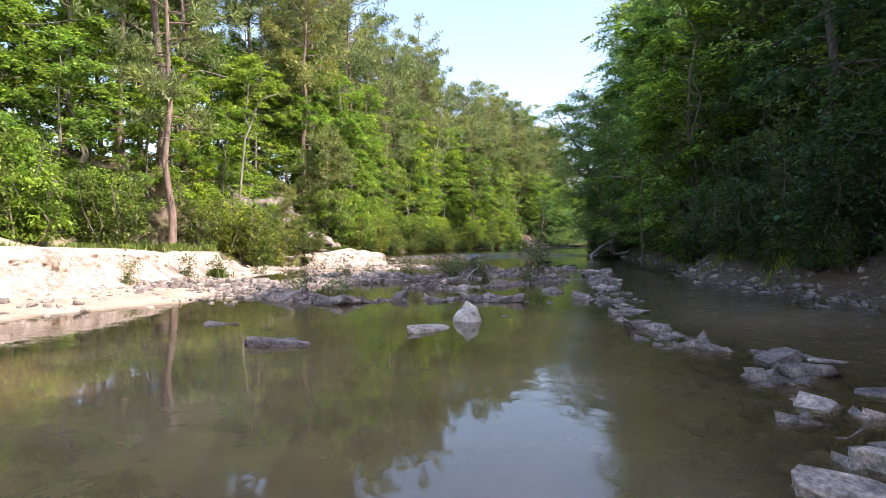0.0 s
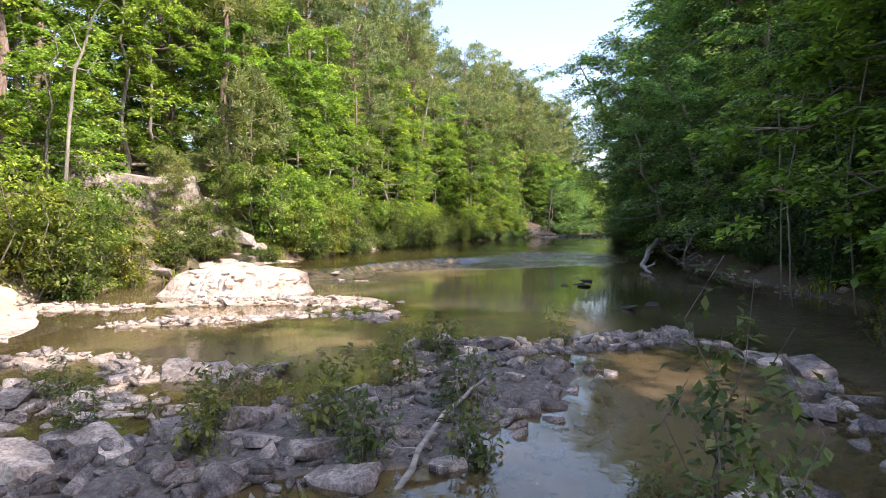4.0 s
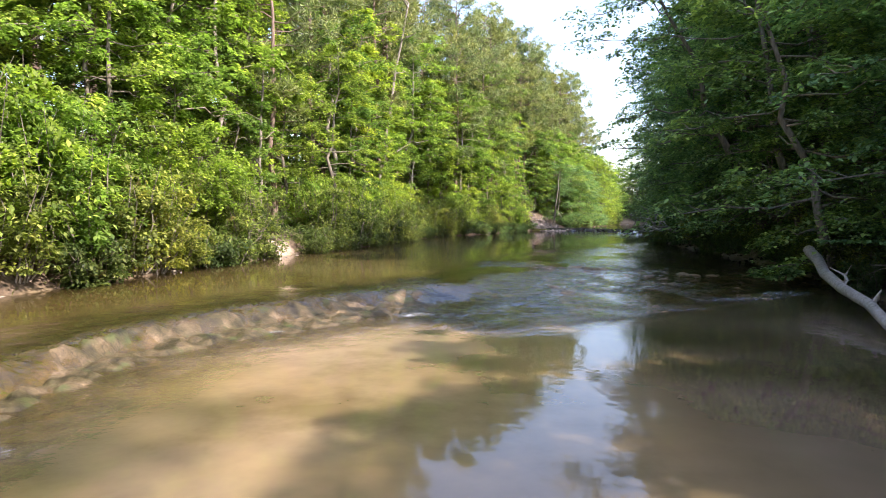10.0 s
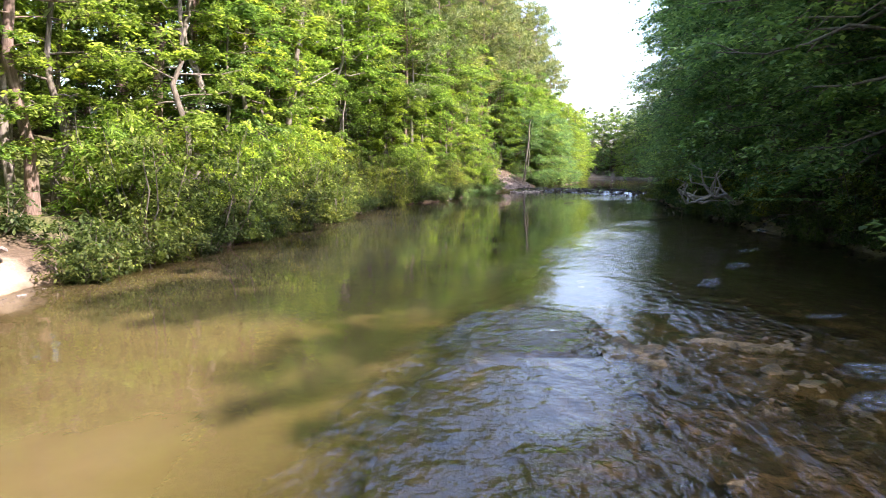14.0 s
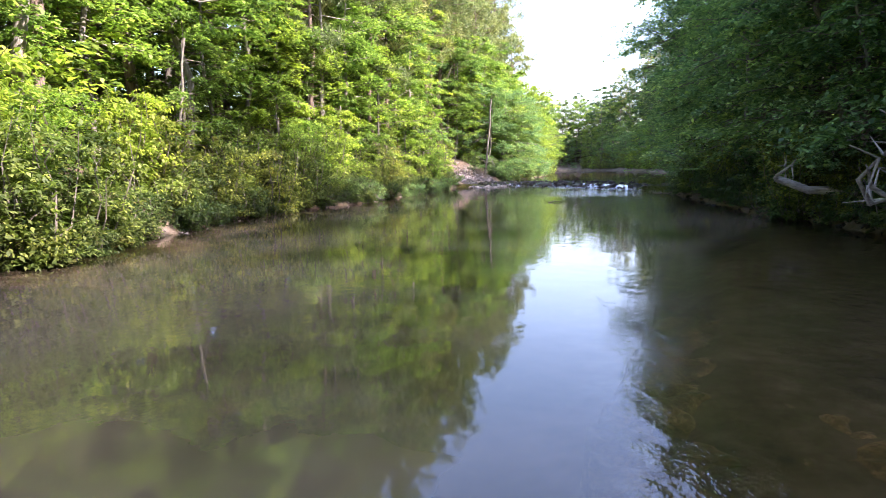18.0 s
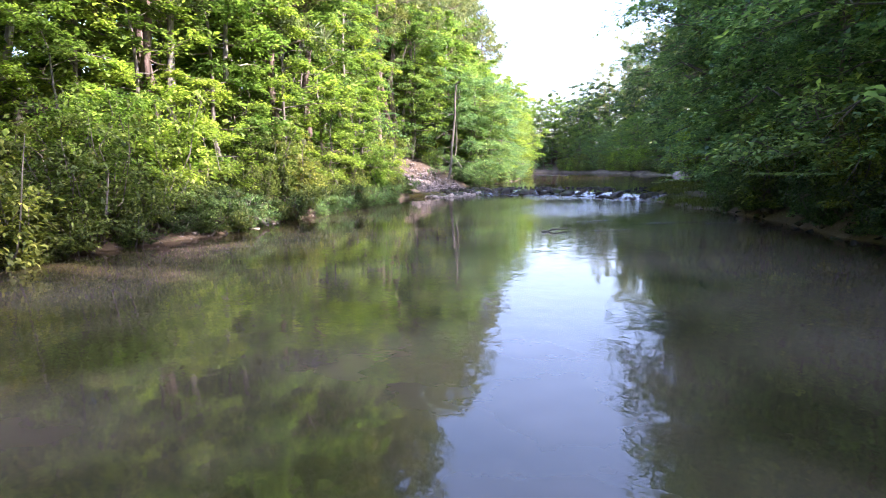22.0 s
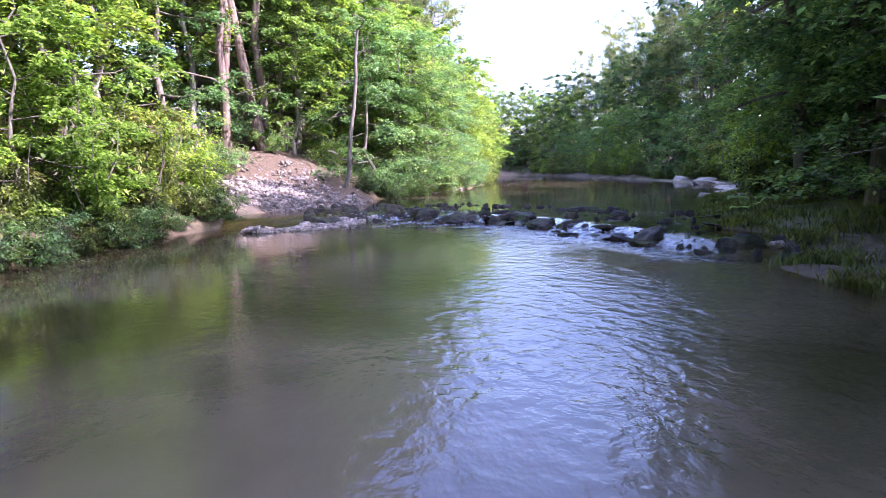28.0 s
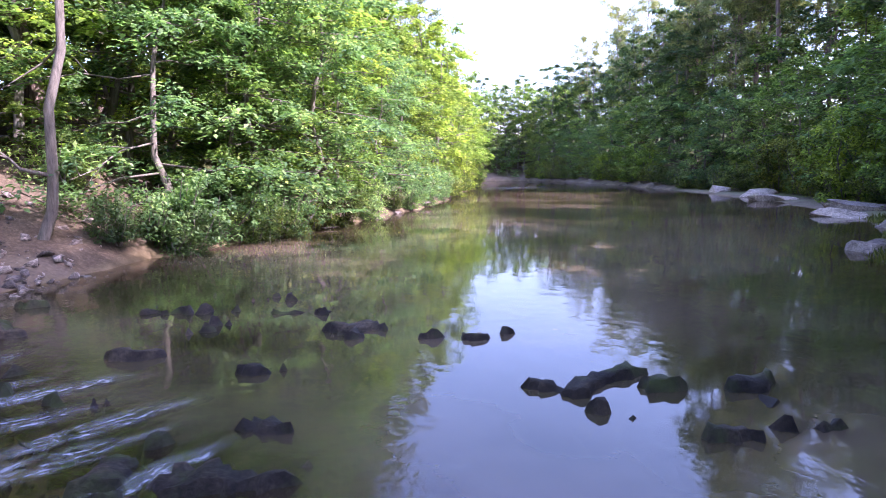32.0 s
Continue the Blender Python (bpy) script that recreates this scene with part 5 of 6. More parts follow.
for x, y, s, st in ((-6.6, 47.4, 0.55, (1.3, 1, 0.9)), (-7.3, 48.1, 0.8, (1.2, 1, 1.0)), (-6.9, 46.8, 0.45, (1.3, 1, 0.8)), (-7.9, 48.9, 0.95, (1.2, 1, 1.1)), (-7.0, 49.2, 0.6, (1.2, 1, 1.0)), (-8.4, 47.8, 0.7, (1.3, 1, 0.9)), (-9.2, 57.6, 0.9, (1.3, 1, 1.1)), (-9.8, 56.4, 1.1, (1.2, 1, 1.2)), (-8.8, 58.8, 0.8, (1.5, 1, 0.9)), (-8.7, 42.6, 0.5, (1.4, 1, 0.6)), (-8.9, 46.8, 0.6, (1.3, 1, 0.7))):
    rock(PALES[int(rng.integers(4))], x, y, s, "weathered grey-white boulder standing out of the slope", "boulders of the left slope", 0.62, None, None, st)
# dark wet stones of the second step
for x, y, s in ((25.1, 119.5, 0.3), (25.9, 120.1, 0.32), (26.4, 119.4, 0.36), (25.6, 118.0, 0.34), (25.0, 117.4, 0.32), (24.0, 116.5, 0.38), (24.6, 116.2, 0.26), (25.3, 116.6, 0.5), (24.4, 115.6, 0.6), (25.1, 117.8, 0.3), (21.8, 119.2, 0.36), (22.3, 119.2, 0.34), (20.7, 119.8, 0.4), (20.8, 118.6, 0.3), (23.3, 121.1, 0.4), (24.1, 119.8, 0.26), (22.6, 119.4, 0.36), (24.5, 119.8, 0.24), (20.5, 120.4, 0.34), (20.9, 121, 0.36),
               (23.4, 118.8, 0.4), (23.3, 117.7, 0.46), (23.1, 116.8, 0.44), (23.2, 116.4, 0.4), (23.4, 115.8, 0.5), (24.0, 114.6, 0.6), (24.2, 113.4, 0.62), (24.3, 112.4, 0.6), (24.0, 111.5, 0.5), (19.8, 122.7, 0.3), (19.3, 122.9, 0.3), (26.2, 115.2, 0.4), (27.2, 117.2, 0.36), (28.2, 119.4, 0.4), (27.4, 121.2, 0.4), (29.6, 121.4, 0.36), (26.8, 114.0, 0.5), (25.2, 114.4, 0.4), (25.8, 113.2, 0.44), (22.9, 111.2, 0.36)):
    z = float(level(np.array([x]), np.array([y]))[0])
    rock(WETS[int(rng.integers(4))], x, y, s * 0.68, "dark mossy wet stone in the rapids of the river step", "wet stones of the river step", 0.2, None, max(gz(x, y), z - 0.1), (rng.uniform(1, 1.6), rng.uniform(0.7, 1.0), rng.uniform(0.35, 0.55)))
for k in range(46):
    x, y = along(TOE_2[3:11], (k + rng.uniform(0, 1)) / 46)
    x, y = x + rng.normal(0.22, 0.22), y + rng.normal(0.2, 0.2)
    rock(WETS[int(rng.integers(4))], x, y, 0.12 + 0.2 * rng.uniform(0, 1) ** 2, "dark mossy wet stone in the rapids of the river step", "wet stones of the river step", 0.25, None, float(level(np.array([x]), np.array([y]))[0]) - 0.05, (rng.uniform(1, 1.7), rng.uniform(0.7, 1.1), rng.uniform(0.5, 0.9)))
for x, y, s in ((49.5, 141.5, 1.5), (46.4, 139.4, 1.4), (45.2, 138, 1.1), (48.1, 140.6, 1.2), (52.6, 151, 1.6), (53.6, 153.5, 1.3), (55.2, 156, 1.4), (43.2, 133.6, 1.0), (37.4, 129.2, 0.7), (58, 163, 1.5), (38.6, 130.4, 0.6)):
    rock(PALES[int(rng.integers(4))], x, y, s, "pale flat rock shelf on the far shore", "pale shelves of the far shore", 0.62, None, None, (1.2, 0.9, 0.5))


def rubble(name, lines, count, small, big, material, label, flat=0.75, emerging=False):
    """Loose small stones, too many to count, as one mesh."""
    r = np.random.default_rng(len(name) + count)
    shapes = []
    for j in range(6):
        bm = bmesh.new()
        for k in range(11):
            p = r.uniform(-1, 1, 3)
            p = np.sign(p) * np.abs(p) ** 0.5 * (1, 0.75, 0.7)
            bm.verts.new(Vector(p))
        bmesh.ops.convex_hull(bm, input=bm.verts)
        bmesh.ops.delete(bm, geom=[v for v in bm.verts if not v.link_faces], context="VERTS")
        bmesh.ops.triangulate(bm, faces=bm.faces)
        bm.verts.index_update()
        shapes.append((np.array([v.co[:] for v in bm.verts]), np.array([[v.index for v in f.verts] for f in bm.faces])))
        bm.free()
    X, Y = [], []
    for k in range(count):
        pts, wide = lines[int(r.integers(len(lines)))]
        x, y = along(pts, r.uniform(0, 1))
        X.append(x + r.normal(0, wide))
        Y.append(y + r.normal(0, wide))
    X, Y = np.array(X), np.array(Y)
    Z = ground_z(X, Y)[0]
    if emerging:
        Z = np.maximum(Z, level(X, Y) - 0.03)
    V, F, n = [], [], 0
    for k in range(count):
        base, tri = shapes[k % 6]
        s = small + (big - small) * r.uniform(0, 1) ** 2.8
        R = np.array(Euler(r.uniform(-0.4, 0.4, 2).tolist() + [r.uniform(0, 6.28)]).to_matrix())
        V.append(base * (s * r.uniform(0.7, 1.3), s, s * flat * r.uniform(0.7, 1.3)) @ R.T + (X[k], Y[k], Z[k] + 0.12 * s))
        F.append(tri + n)
        n += len(base)
    return tagged(new(name, raw_mesh(name, np.concatenate(V), np.concatenate(F), material)), label, "gravel", kind="stuff")


RIGHT_SHORE = [(float(right_x(y)) - 0.2, y) for y in (4, 10, 16, 22, 28, 34, 40, 46, 52, 58)]
LEFT_SHORE = [(float(left_x(y)) + 0.1, y) for y in (56, 66, 76, 84, 92, 98, 104, 110, 117)]
rubble("shore_rubble", [(RIGHT_SHORE, 0.45), (RIGHT_SHORE[:6], 0.4)], 2200, 0.03, 0.17, GRAVEL, "grey stones along the foot of the shaded bank")
UPPER_SHORE = [(float(right_x(y)) - 0.15, y) for y in (58, 66, 74, 82, 90, 98, 104)]
rubble("upper_shore_rubble", [(UPPER_SHORE, 0.35)], 900, 0.03, 0.16, WET, "dark stones along the foot of the upper shaded bank")
rubble("bank_foot_rubble", [(LEFT_SHORE, 0.25)], 700, 0.03, 0.13, GRAVEL, "brown stones along the foot of the leafy bank")
rubble("cove_rubble", [([(14.4, 124.4), (16.0, 126.0), (18.2, 128.0), (19.8, 128.6)], 0.8), ([(14.6, 118.7), (16.6, 119.9), (17.9, 121.7)], 0.35), ([(13.6, 126.4), (16.0, 128.0)], 1.0), ([(12.8, 127.6), (14.6, 129.6), (16.8, 130.8)], 1.0)], 4200, 0.03, 0.18, GRAVEL, "pale broken stones of the cove and gravel spit")
rubble("gravel_spit", [([(14.6, 118.5), (16.4, 119.3), (17.5, 120.9), (18.1, 122.0)], 0.2)], 520, 0.04, 0.2, PALE_GRAVEL, "narrow spit of pale stones below the cove", 0.75, True)
rubble("ledge_rubble", [(CREST_1[2:8], 0.45), (TOE_1[2:7], 0.45), ([((a + c) / 2, (b + d) / 2) for (a, b), (c, d) in zip(CREST_1[2:7], TOE_1[2:7])], 0.5)], 2600, 0.015, 0.09, LEDGE, "small wet stones on the first river step", 0.5)
rubble("step_rubble", [(CREST_2[2:9], 0.6), (TOE_2[2:11], 0.3), ([(a + 0.4, b + 0.5) for a, b in TOE_2[2:11]], 0.4), ([(19.6, 122.2), (21.0, 120.6), (22.6, 119.8)], 0.7)], 1500, 0.03, 0.15, WET, "dark wet stones on the second river step", 0.5)
rubble("shard_rubble", [([(26.0, 115.4), (27.2, 117.6), (28.6, 120.0)], 0.9), ([(27.0, 114.6), (29.0, 117.4), (31.0, 121.0)], 0.8), ([(24.6, 119.6), (27.0, 121.4)], 0.8)], 520, 0.06, 0.26, WET, "thin dark rock shards lying in the shallow pool", 0.22)
rubble("bar_rubble", [(p, w * 0.8) for p, w, h in BARS[:6]] * 2 + [(BARS[2][0], 1.5)] * 3 + [(BARS[4][0], 0.6)] * 2 + [(BARS[1][0], 0.5)] * 3, 10500, 0.022, 0.17, GRAVEL, "loose grey gravel and broken stones of the river bars")
rubble("spit_rubble", [(p, w * 0.75) for p, w, h in BARS[6:10]], 2600, 0.022, 0.16, PALE_GRAVEL, "pale loose stones of the sunlit sand spits")
rubble("flat_rubble", [([(-5.6, 12), (-5.2, 16), (-5.0, 20), (-5.2, 25), (-5.0, 30)], 0.8), ([(-2.6, 16.8), (-1.5, 19), (-2.6, 22)], 0.7)], 480, 0.02, 0.13, PALE_GRAVEL, "pale stones scattered on the wet sand flat")

# ---- clay bank ----
def ridged(x, y, f, seed):
    return np.abs(fbm(x, y, f, 3, seed) - 0.5) * 2


def sweep_bank(name, face, height, back, material, label, base=0.0, category="clay bank"):
    """An eroded clay face with its top, following a line on the ground."""
    n = 900
    ts = np.linspace(0, 1, n)
    px, py = along(face, ts)
    tx, ty = np.gradient(px), np.gradient(py)
    L = np.hypot(tx, ty)
    nx, ny = -ty / L, tx / L
    k = np.ones(25) / 25
    nx, ny = np.convolve(np.pad(nx, 12, "edge"), k, "valid"), np.convolve(np.pad(ny, 12, "edge"), k, "valid")
    s = np.cumsum(L)
    low = height * (0.75 + 0.45 * vnoise(s * 0.4, s * 0, 12)) * np.clip(np.minimum(ts / 0.04, (1 - ts) / 0.42), 0.06, 1)
    prof = [(-2.4, -0.16), (-1.8, -0.04), (-1.3, 0.03), (-0.95, 0.09), (-0.7, 0.17)]
    prof += [(-0.55 + 0.5 * q, 0.2 + 0.66 * q) for q in np.linspace(0.05, 1, 16)]
    prof += [(0.1, 0.92), (0.3, 0.97), (0.5, 1.0), (0.8, 1.02), (1.2, 1.04), (1.8, 1.05), (2.5, 1.07), (back, 1.08)]
    V = []
    for o, h in prof:
        hh = np.full(n, h)
        mid = math.exp(-((h - 0.62) / 0.34) ** 2) * (o < 0.3)
        groove = ridged(s, hh * 0.35, 1.5, 31) * 0.6 + ridged(s, hh * 0.8, 3.6, 35) * 0.4
        pit = smooth((fbm(s, hh * 1.6, 3.2, 3, 51) - 0.56) * 9)
        chip = fbm(s, hh * 3.0, 7.0, 3, 33) - 0.5
        off = o + mid * (0.45 * (0.5 - groove) + 0.14 * pit + 0.1 * chip) + 0.45 * (vnoise(s * 0.45, s * 0, 8) - 0.5)
        z = low * h + 0.05 * (fbm(s, hh * 0 + o * 2, 2.2, 3, 71) - 0.5) * (h > 0.1)
        V.append(np.stack([px + nx * off, py + ny * off, z + 0.03 + base], 1))
    V = np.stack(V, 1).reshape(-1, 3)
    m = len(prof)
    i = (np.arange(n - 1)[:, None] * m + np.arange(m - 1)[None]).ravel()
    return tagged(new(name, raw_mesh(name, V, np.stack([i, i + m, i + m + 1, i + 1], 1), material, True)), label, category, kind="structure")


sweep_bank("clay_bank", FACE, 1.0, 3.4, CLAY, "pale eroded clay bank with a grooved low face above the sand")


sweep_bank("rock_cliff", [(-13.4, 44.0), (-12.0, 45.6), (-10.9, 47.4), (-10.2, 49.2), (-10.3, 50.6), (-11.2, 52.0), (-13.0, 53.0)], 3.1, 4.2, CLIFF, "weathered grey rock outcrop standing out of the slope", 2.0, "rock outcrop")
sweep_bank("clay_slope", [(-9.6, 45.8), (-8.3, 47.2), (-7.5, 48.6), (-7.3, 50.0), (-8.0, 51.4)], 1.5, 2.2, CLAY, "bare pale clay slope rising from the water", 0.35)
sweep_bank("clay_gully", [(-10.4, 50.6), (-8.9, 51.4), (-7.9, 52.6), (-7.9, 53.8), (-9.2, 54.6)], 2.6, 2.6, CLAY, "bare pale clay gully between the bushes", 0.7)


def mound(name, c, rx, ry, h, yaw, material, label):
    """A weathered rock with a steep pitted face and a gently domed top."""
    n, m = 260, 40
    q, t = np.meshgrid(np.linspace(0, 2 * math.pi, n, endpoint=False), np.linspace(0, 1, m))
    q, t = q.ravel(), t.ravel()
    rad = np.interp(t, [0, 0.12, 0.22, 0.5, 0.66, 0.85, 1], [1.16, 1.06, 1.0, 0.9, 0.76, 0.4, 0.0])
    hh = np.interp(t, [0, 0.12, 0.22, 0.5, 0.66, 0.85, 1], [-0.2, 0.05, 0.2, 0.58, 0.76, 0.94, 1.0])
    a, b = np.cos(q), np.sin(q)
    s = q * (rx + ry) / 2
    face = np.exp(-((hh - 0.55) / 0.3) ** 2) * (rad > 0.7)
    big = fbm(a * 1.2 + 7, b * 1.2 + 3, 1.3, 3, 61) - 0.5
    groove = ridged(a * 3 + 9, b * 3 + hh * 0.25, 1.3, 63) + 0.6 * ridged(a * 3, b * 3 + hh * 0.5, 3.2, 65)
    pit = smooth((fbm(s * 1.0, hh * 1.4, 3.5, 3, 67) - 0.55) * 9)
    rr = rad * (1 + 0.5 * big) + face * (0.24 * (0.5 - groove) - 0.1 * pit)
    z = h * hh * (1 + 0.35 * (fbm(a * rad * 2 + 5, b * rad * 2, 1.2, 4, 69) - 0.5)) + 0.05 * (fbm(a * rr * 5, b * rr * 5, 1.5, 3, 70) - 0.5)
    V = np.stack([a * rx * rr, b * ry * rr, z], 1) @ np.array(Matrix.Rotation(radians(yaw), 3, "Z")).T + (c[0], c[1], 0.0)
    j, k = np.arange(m - 1)[:, None] * n, np.arange(n)[None]
    k2 = (k + 1) % n
    F = np.stack([j + k, j + k2, j + n + k2, j + n + k], -1).reshape(-1, 4)
    return tagged(new(name, raw_mesh(name, V, F, material, True)), label, "rock")


mound("white_rock", (-3.7, 38.5), 2.0, 1.5, 0.9, 28, CLAY, "large white weathered rock with an eroded pitted face by the water")

# ---- dead wood ----
def deadwood(name, spine, radius, material, label, category, twigs=6, reach=0.8, seed=0, tip=0.2):
    """A bare trunk or branch with side branches."""
    r = np.random.default_rng(seed)
    p = np.array(spine, float)
    t = np.linspace(0, 1, 9)
    src = np.linspace(0, 1, len(p))
    line = np.stack([np.interp(t, src, p[:, i]) for i in range(3)], 1)
    line[1:-1] += r.normal(0, radius * 0.5, (7, 3))
    thing = new(name)
    thing.location = p[0]

    def limb(kind, points, radii, sides, parent):
        V, F = tube(points, radii, sides)
        ob = new(kind, raw_mesh(kind, V - p[0], F, material, True))
        ob.parent = parent
        return ob

    limb("stem", line, np.linspace(radius, radius * tip, 9), 8, thing)
    for k in range(twigs):
        q = line[int(r.integers(3, 9))]
        d = r.normal(0, 1, 3)
        d[2] = abs(d[2]) * 0.8
        d *= reach * r.uniform(0.5, 1.2) / np.linalg.norm(d)
        b1 = bent(q, q + d, r, 4, 0.2)
        branch = limb("branch", b1, np.linspace(radius * 0.4, radius * 0.08, 4), 5, thing)
        e = b1[2] + r.normal(0, 0.35, 3) * reach
        limb("twig", np.array([b1[2], e]), [radius * 0.2, radius * 0.05], 4, branch)
    return tagged(thing, label, category)


deadwood("fallen_log", [(15.4, 58.6, 1.2), (13.4, 53.6, 0.55), (11.7, 48.9, 0.2), (11.4, 46.4, 0.02)], 0.17, DRIFT, "bleached fallen log sliding from the bank into the river", "log", 3, 0.7, 1, 0.35)
deadwood("root_snag", [(13.6, 45.6, 0.5), (12.6, 45.2, 0.3), (12.2, 44.8, 0.9), (12.5, 44.5, 1.7)], 0.09, BARK, "twisted grey root snag standing at the shaded waterline", "driftwood", 6, 0.9, 2)
deadwood("root_snag", [(15.0, 50.6, 0.6), (13.9, 50.0, 0.25), (13.2, 49.6, 0.7), (12.8, 49.5, 1.3)], 0.08, BARK, "twisted grey root snag standing at the shaded waterline", "driftwood", 6, 0.8, 3)
deadwood("driftwood_tangle", [(20.4, 80.6, 1.2), (18.4, 79.6, 1.4), (16.8, 78.9, 1.75), (15.6, 78.6, 1.35)], 0.15, DRIFT, "pale tangled driftwood crown hanging over the water", "driftwood", 12, 1.5, 4)
deadwood("fallen_log", [(21.4, 83.2, 0.6), (19.6, 83.8, 1.2), (17.8, 84.5, 1.7)], 0.16, DRIFT, "bleached leaning log caught on the shaded bank", "log", 4, 1.0, 5, 0.6)
deadwood("bare_trunk", [(18.9, 66.7, gz(18.9, 66.7) - 0.3), (18.5, 66.7, 2.6), (18.1, 66.7, 4.2), (17.8, 66.6, 5.4)], 0.13, BARK_PALE, "leaning barkless pale trunk among dark foliage", "tree trunk", 3, 0.9, 6)
deadwood("bare_trunk", [(22.9, 93.7, gz(22.9, 93.7) - 0.3), (22.7, 93.7, 4.4), (22.4, 93.7, 8.5)], 0.11, BARK_PALE, "slim pale trunk rising from the shaded bank", "tree trunk", 4, 1.0, 7, 0.5)
deadwood("dead_snag", [(-10.8, 40.5, gz(-10.8, 40.5) - 0.3), (-10.3, 40.5, 7.4), (-9.8, 40.5, 8.9), (-9.2, 40.5, 9.9)], 0.075, BARK_PALE, "bare forked pale snag above the bushes", "dead tree", 6, 1.3, 8)
deadwood("slim_trunk", [(17.8, 130.7, gz(17.8, 130.7) - 0.3), (18.0, 130.8, 2.2), (18.4, 130.9, 5.6), (18.6, 131.0, 9.0)], 0.13, BARK, "slim pale trunk leaning at the edge of the cove", "tree trunk", 5, 1.3, 9, 0.5)
deadwood("bare_trunk", [(-5.5, 66.6, gz(-5.5, 66.6) - 0.3), (-5.5, 66.6, 4.5), (-5.3, 66.5, 9.0)], 0.09, BARK_PALE, "slim pale trunk among bright leaves", "tree trunk", 6, 1.2, 10, 0.5)
for x, y, h, sd in ((6.8, 108.9, 8, 12), (8.2, 113.3, 7, 14), (-0.8, 92.6, 7, 16)):
    deadwood("slim_trunk", [(x, y, gz(x, y) - 0.3), (x + 0.1, y, h * 0.5), (x + rng.uniform(-0.4, 0.5), y, h)], 0.075, BARK_PALE, "slim pale trunk among bright leaves of the bank", "tree trunk", 6, 1.2, sd, 0.5)
deadwood("dead_pine", [(-2.8, 85.5, gz(-2.8, 85.5) - 0.3), (-2.3, 85.5, 6.0), (-1.4, 85.5, 11.5), (-0.4, 85.5, 18.0)], 0.2, BARK_PALE, "leaning dead pine with bare broken branches above the leaves", "dead tree", 12, 2.2, 31, 0.3)
deadwood("drift_stick", [(2.75, 24.0, gz(2.75, 24.0) + 0.06), (3.1, 25.0, gz(3.1, 25) + 0.2), (3.6, 26.2, gz(3.6, 26.2) + 0.3)], 0.035, DRIFT, "bleached stick lying across the bar stones", "stick", 3, 0.3, 21, 0.4)
deadwood("drift_stick", [(-0.3, 23.0, 0.1), (0.4, 23.1, 0.12), (0.9, 23.05, 0.1)], 0.035, DRIFT, "bleached forked stick at the edge of the pond", "stick", 5, 0.3, 22, 0.4)
deadwood("drift_stick", [(14.9, 97.2, 0.36), (15.3, 97.2, 0.42), (15.7, 97.4, 0.4)], 0.03, BARK, "dark stick poking out of the river", "stick", 3, 0.2, 23, 0.4)
for x, y, sd in ((6.9, 101.2, 24), (8.7, 107.2, 25)):
    deadwood("root_clump", [(x, y, 0.45), (x - 0.3, y + 0.3, 0.6), (x - 0.7, y + 0.5, 0.8)], 0.06, BARK_PALE, "washed pale root clump at the foot of the bank", "driftwood", 12, 0.4, sd)
for k in range(7):
    x, y = 12.6 + rng.uniform(-1.0, 1.2), 34.5 + rng.uniform(-1.5, 2.5)
    deadwood("hanging_vine", [(x, y, gz(x, y) + 0.2), (x + rng.uniform(-0.3, 0.3), y, 3.0), (x + rng.uniform(-0.3, 0.3), y, 6.5 + rng.uniform(-1, 1))], 0.025, BARK, "thin bare vine hanging from the leaning tree", "vine", 4, 0.9, 40 + k, 0.6)

# ---- white water ----
def white_water(name, x, y, length, width, yaw, seed, label="broken white water below the rock step", dense=0.68):
    """A streaky patch of froth lying on the water, drawn out along its flow."""
    nu, nv = int(np.clip(length / 0.1, 16, 60)), int(np.clip(width / 0.06, 8, 30))
    u, v = np.meshgrid(np.linspace(-1, 1, nu), np.linspace(-1, 1, nv))
    u, v = u.ravel(), v.ravel()
    c, s = math.cos(radians(yaw)), math.sin(radians(yaw))
    wob = 1 + 0.5 * (vnoise(u * 2 + seed, v * 2, seed) - 0.5)
    a, b = u * length * wob / 2, v * width * wob / 2
    px, py = x + a * c - b * s, y + a * s + b * c
    rim = np.clip(1 - u ** 2 - v ** 2, 0, 1)
    z = water_sheet(px, py)[0] + 0.014 + 0.05 * rim * (fbm(px, py, 5, 3, seed) - 0.3)
    i = (np.arange(nv - 1)[:, None] * nu + np.arange(nu - 1)[None]).ravel()
    F = np.stack([i, i + 1, i + nu + 1, i + nu], 1)
    me = raw_mesh(name, np.stack([px, py, z], 1), F, FOAM, True)
    me.attributes.new("froth", "FLOAT", "POINT").data.foreach_set("value", (dense * (0.85 if length < width else 1.0) * smooth(rim * 1.6)).astype(np.float32))
    short = length < width
    warp = 0.25 * (fbm(px, py, 2.5, 3, seed + 5) - 0.5)
    flow = np.stack([a * (22 if short else 5) + seed + warp * 6, b * (4 if short else 12) + warp * 9, 0 * a], 1)
    me.attributes.new("flow", "FLOAT_VECTOR", "POINT").data.foreach_set("vector", flow.astype(np.float32).ravel())
    return tagged(new(name, me), label, "white water", "patches of white water", "stuff")


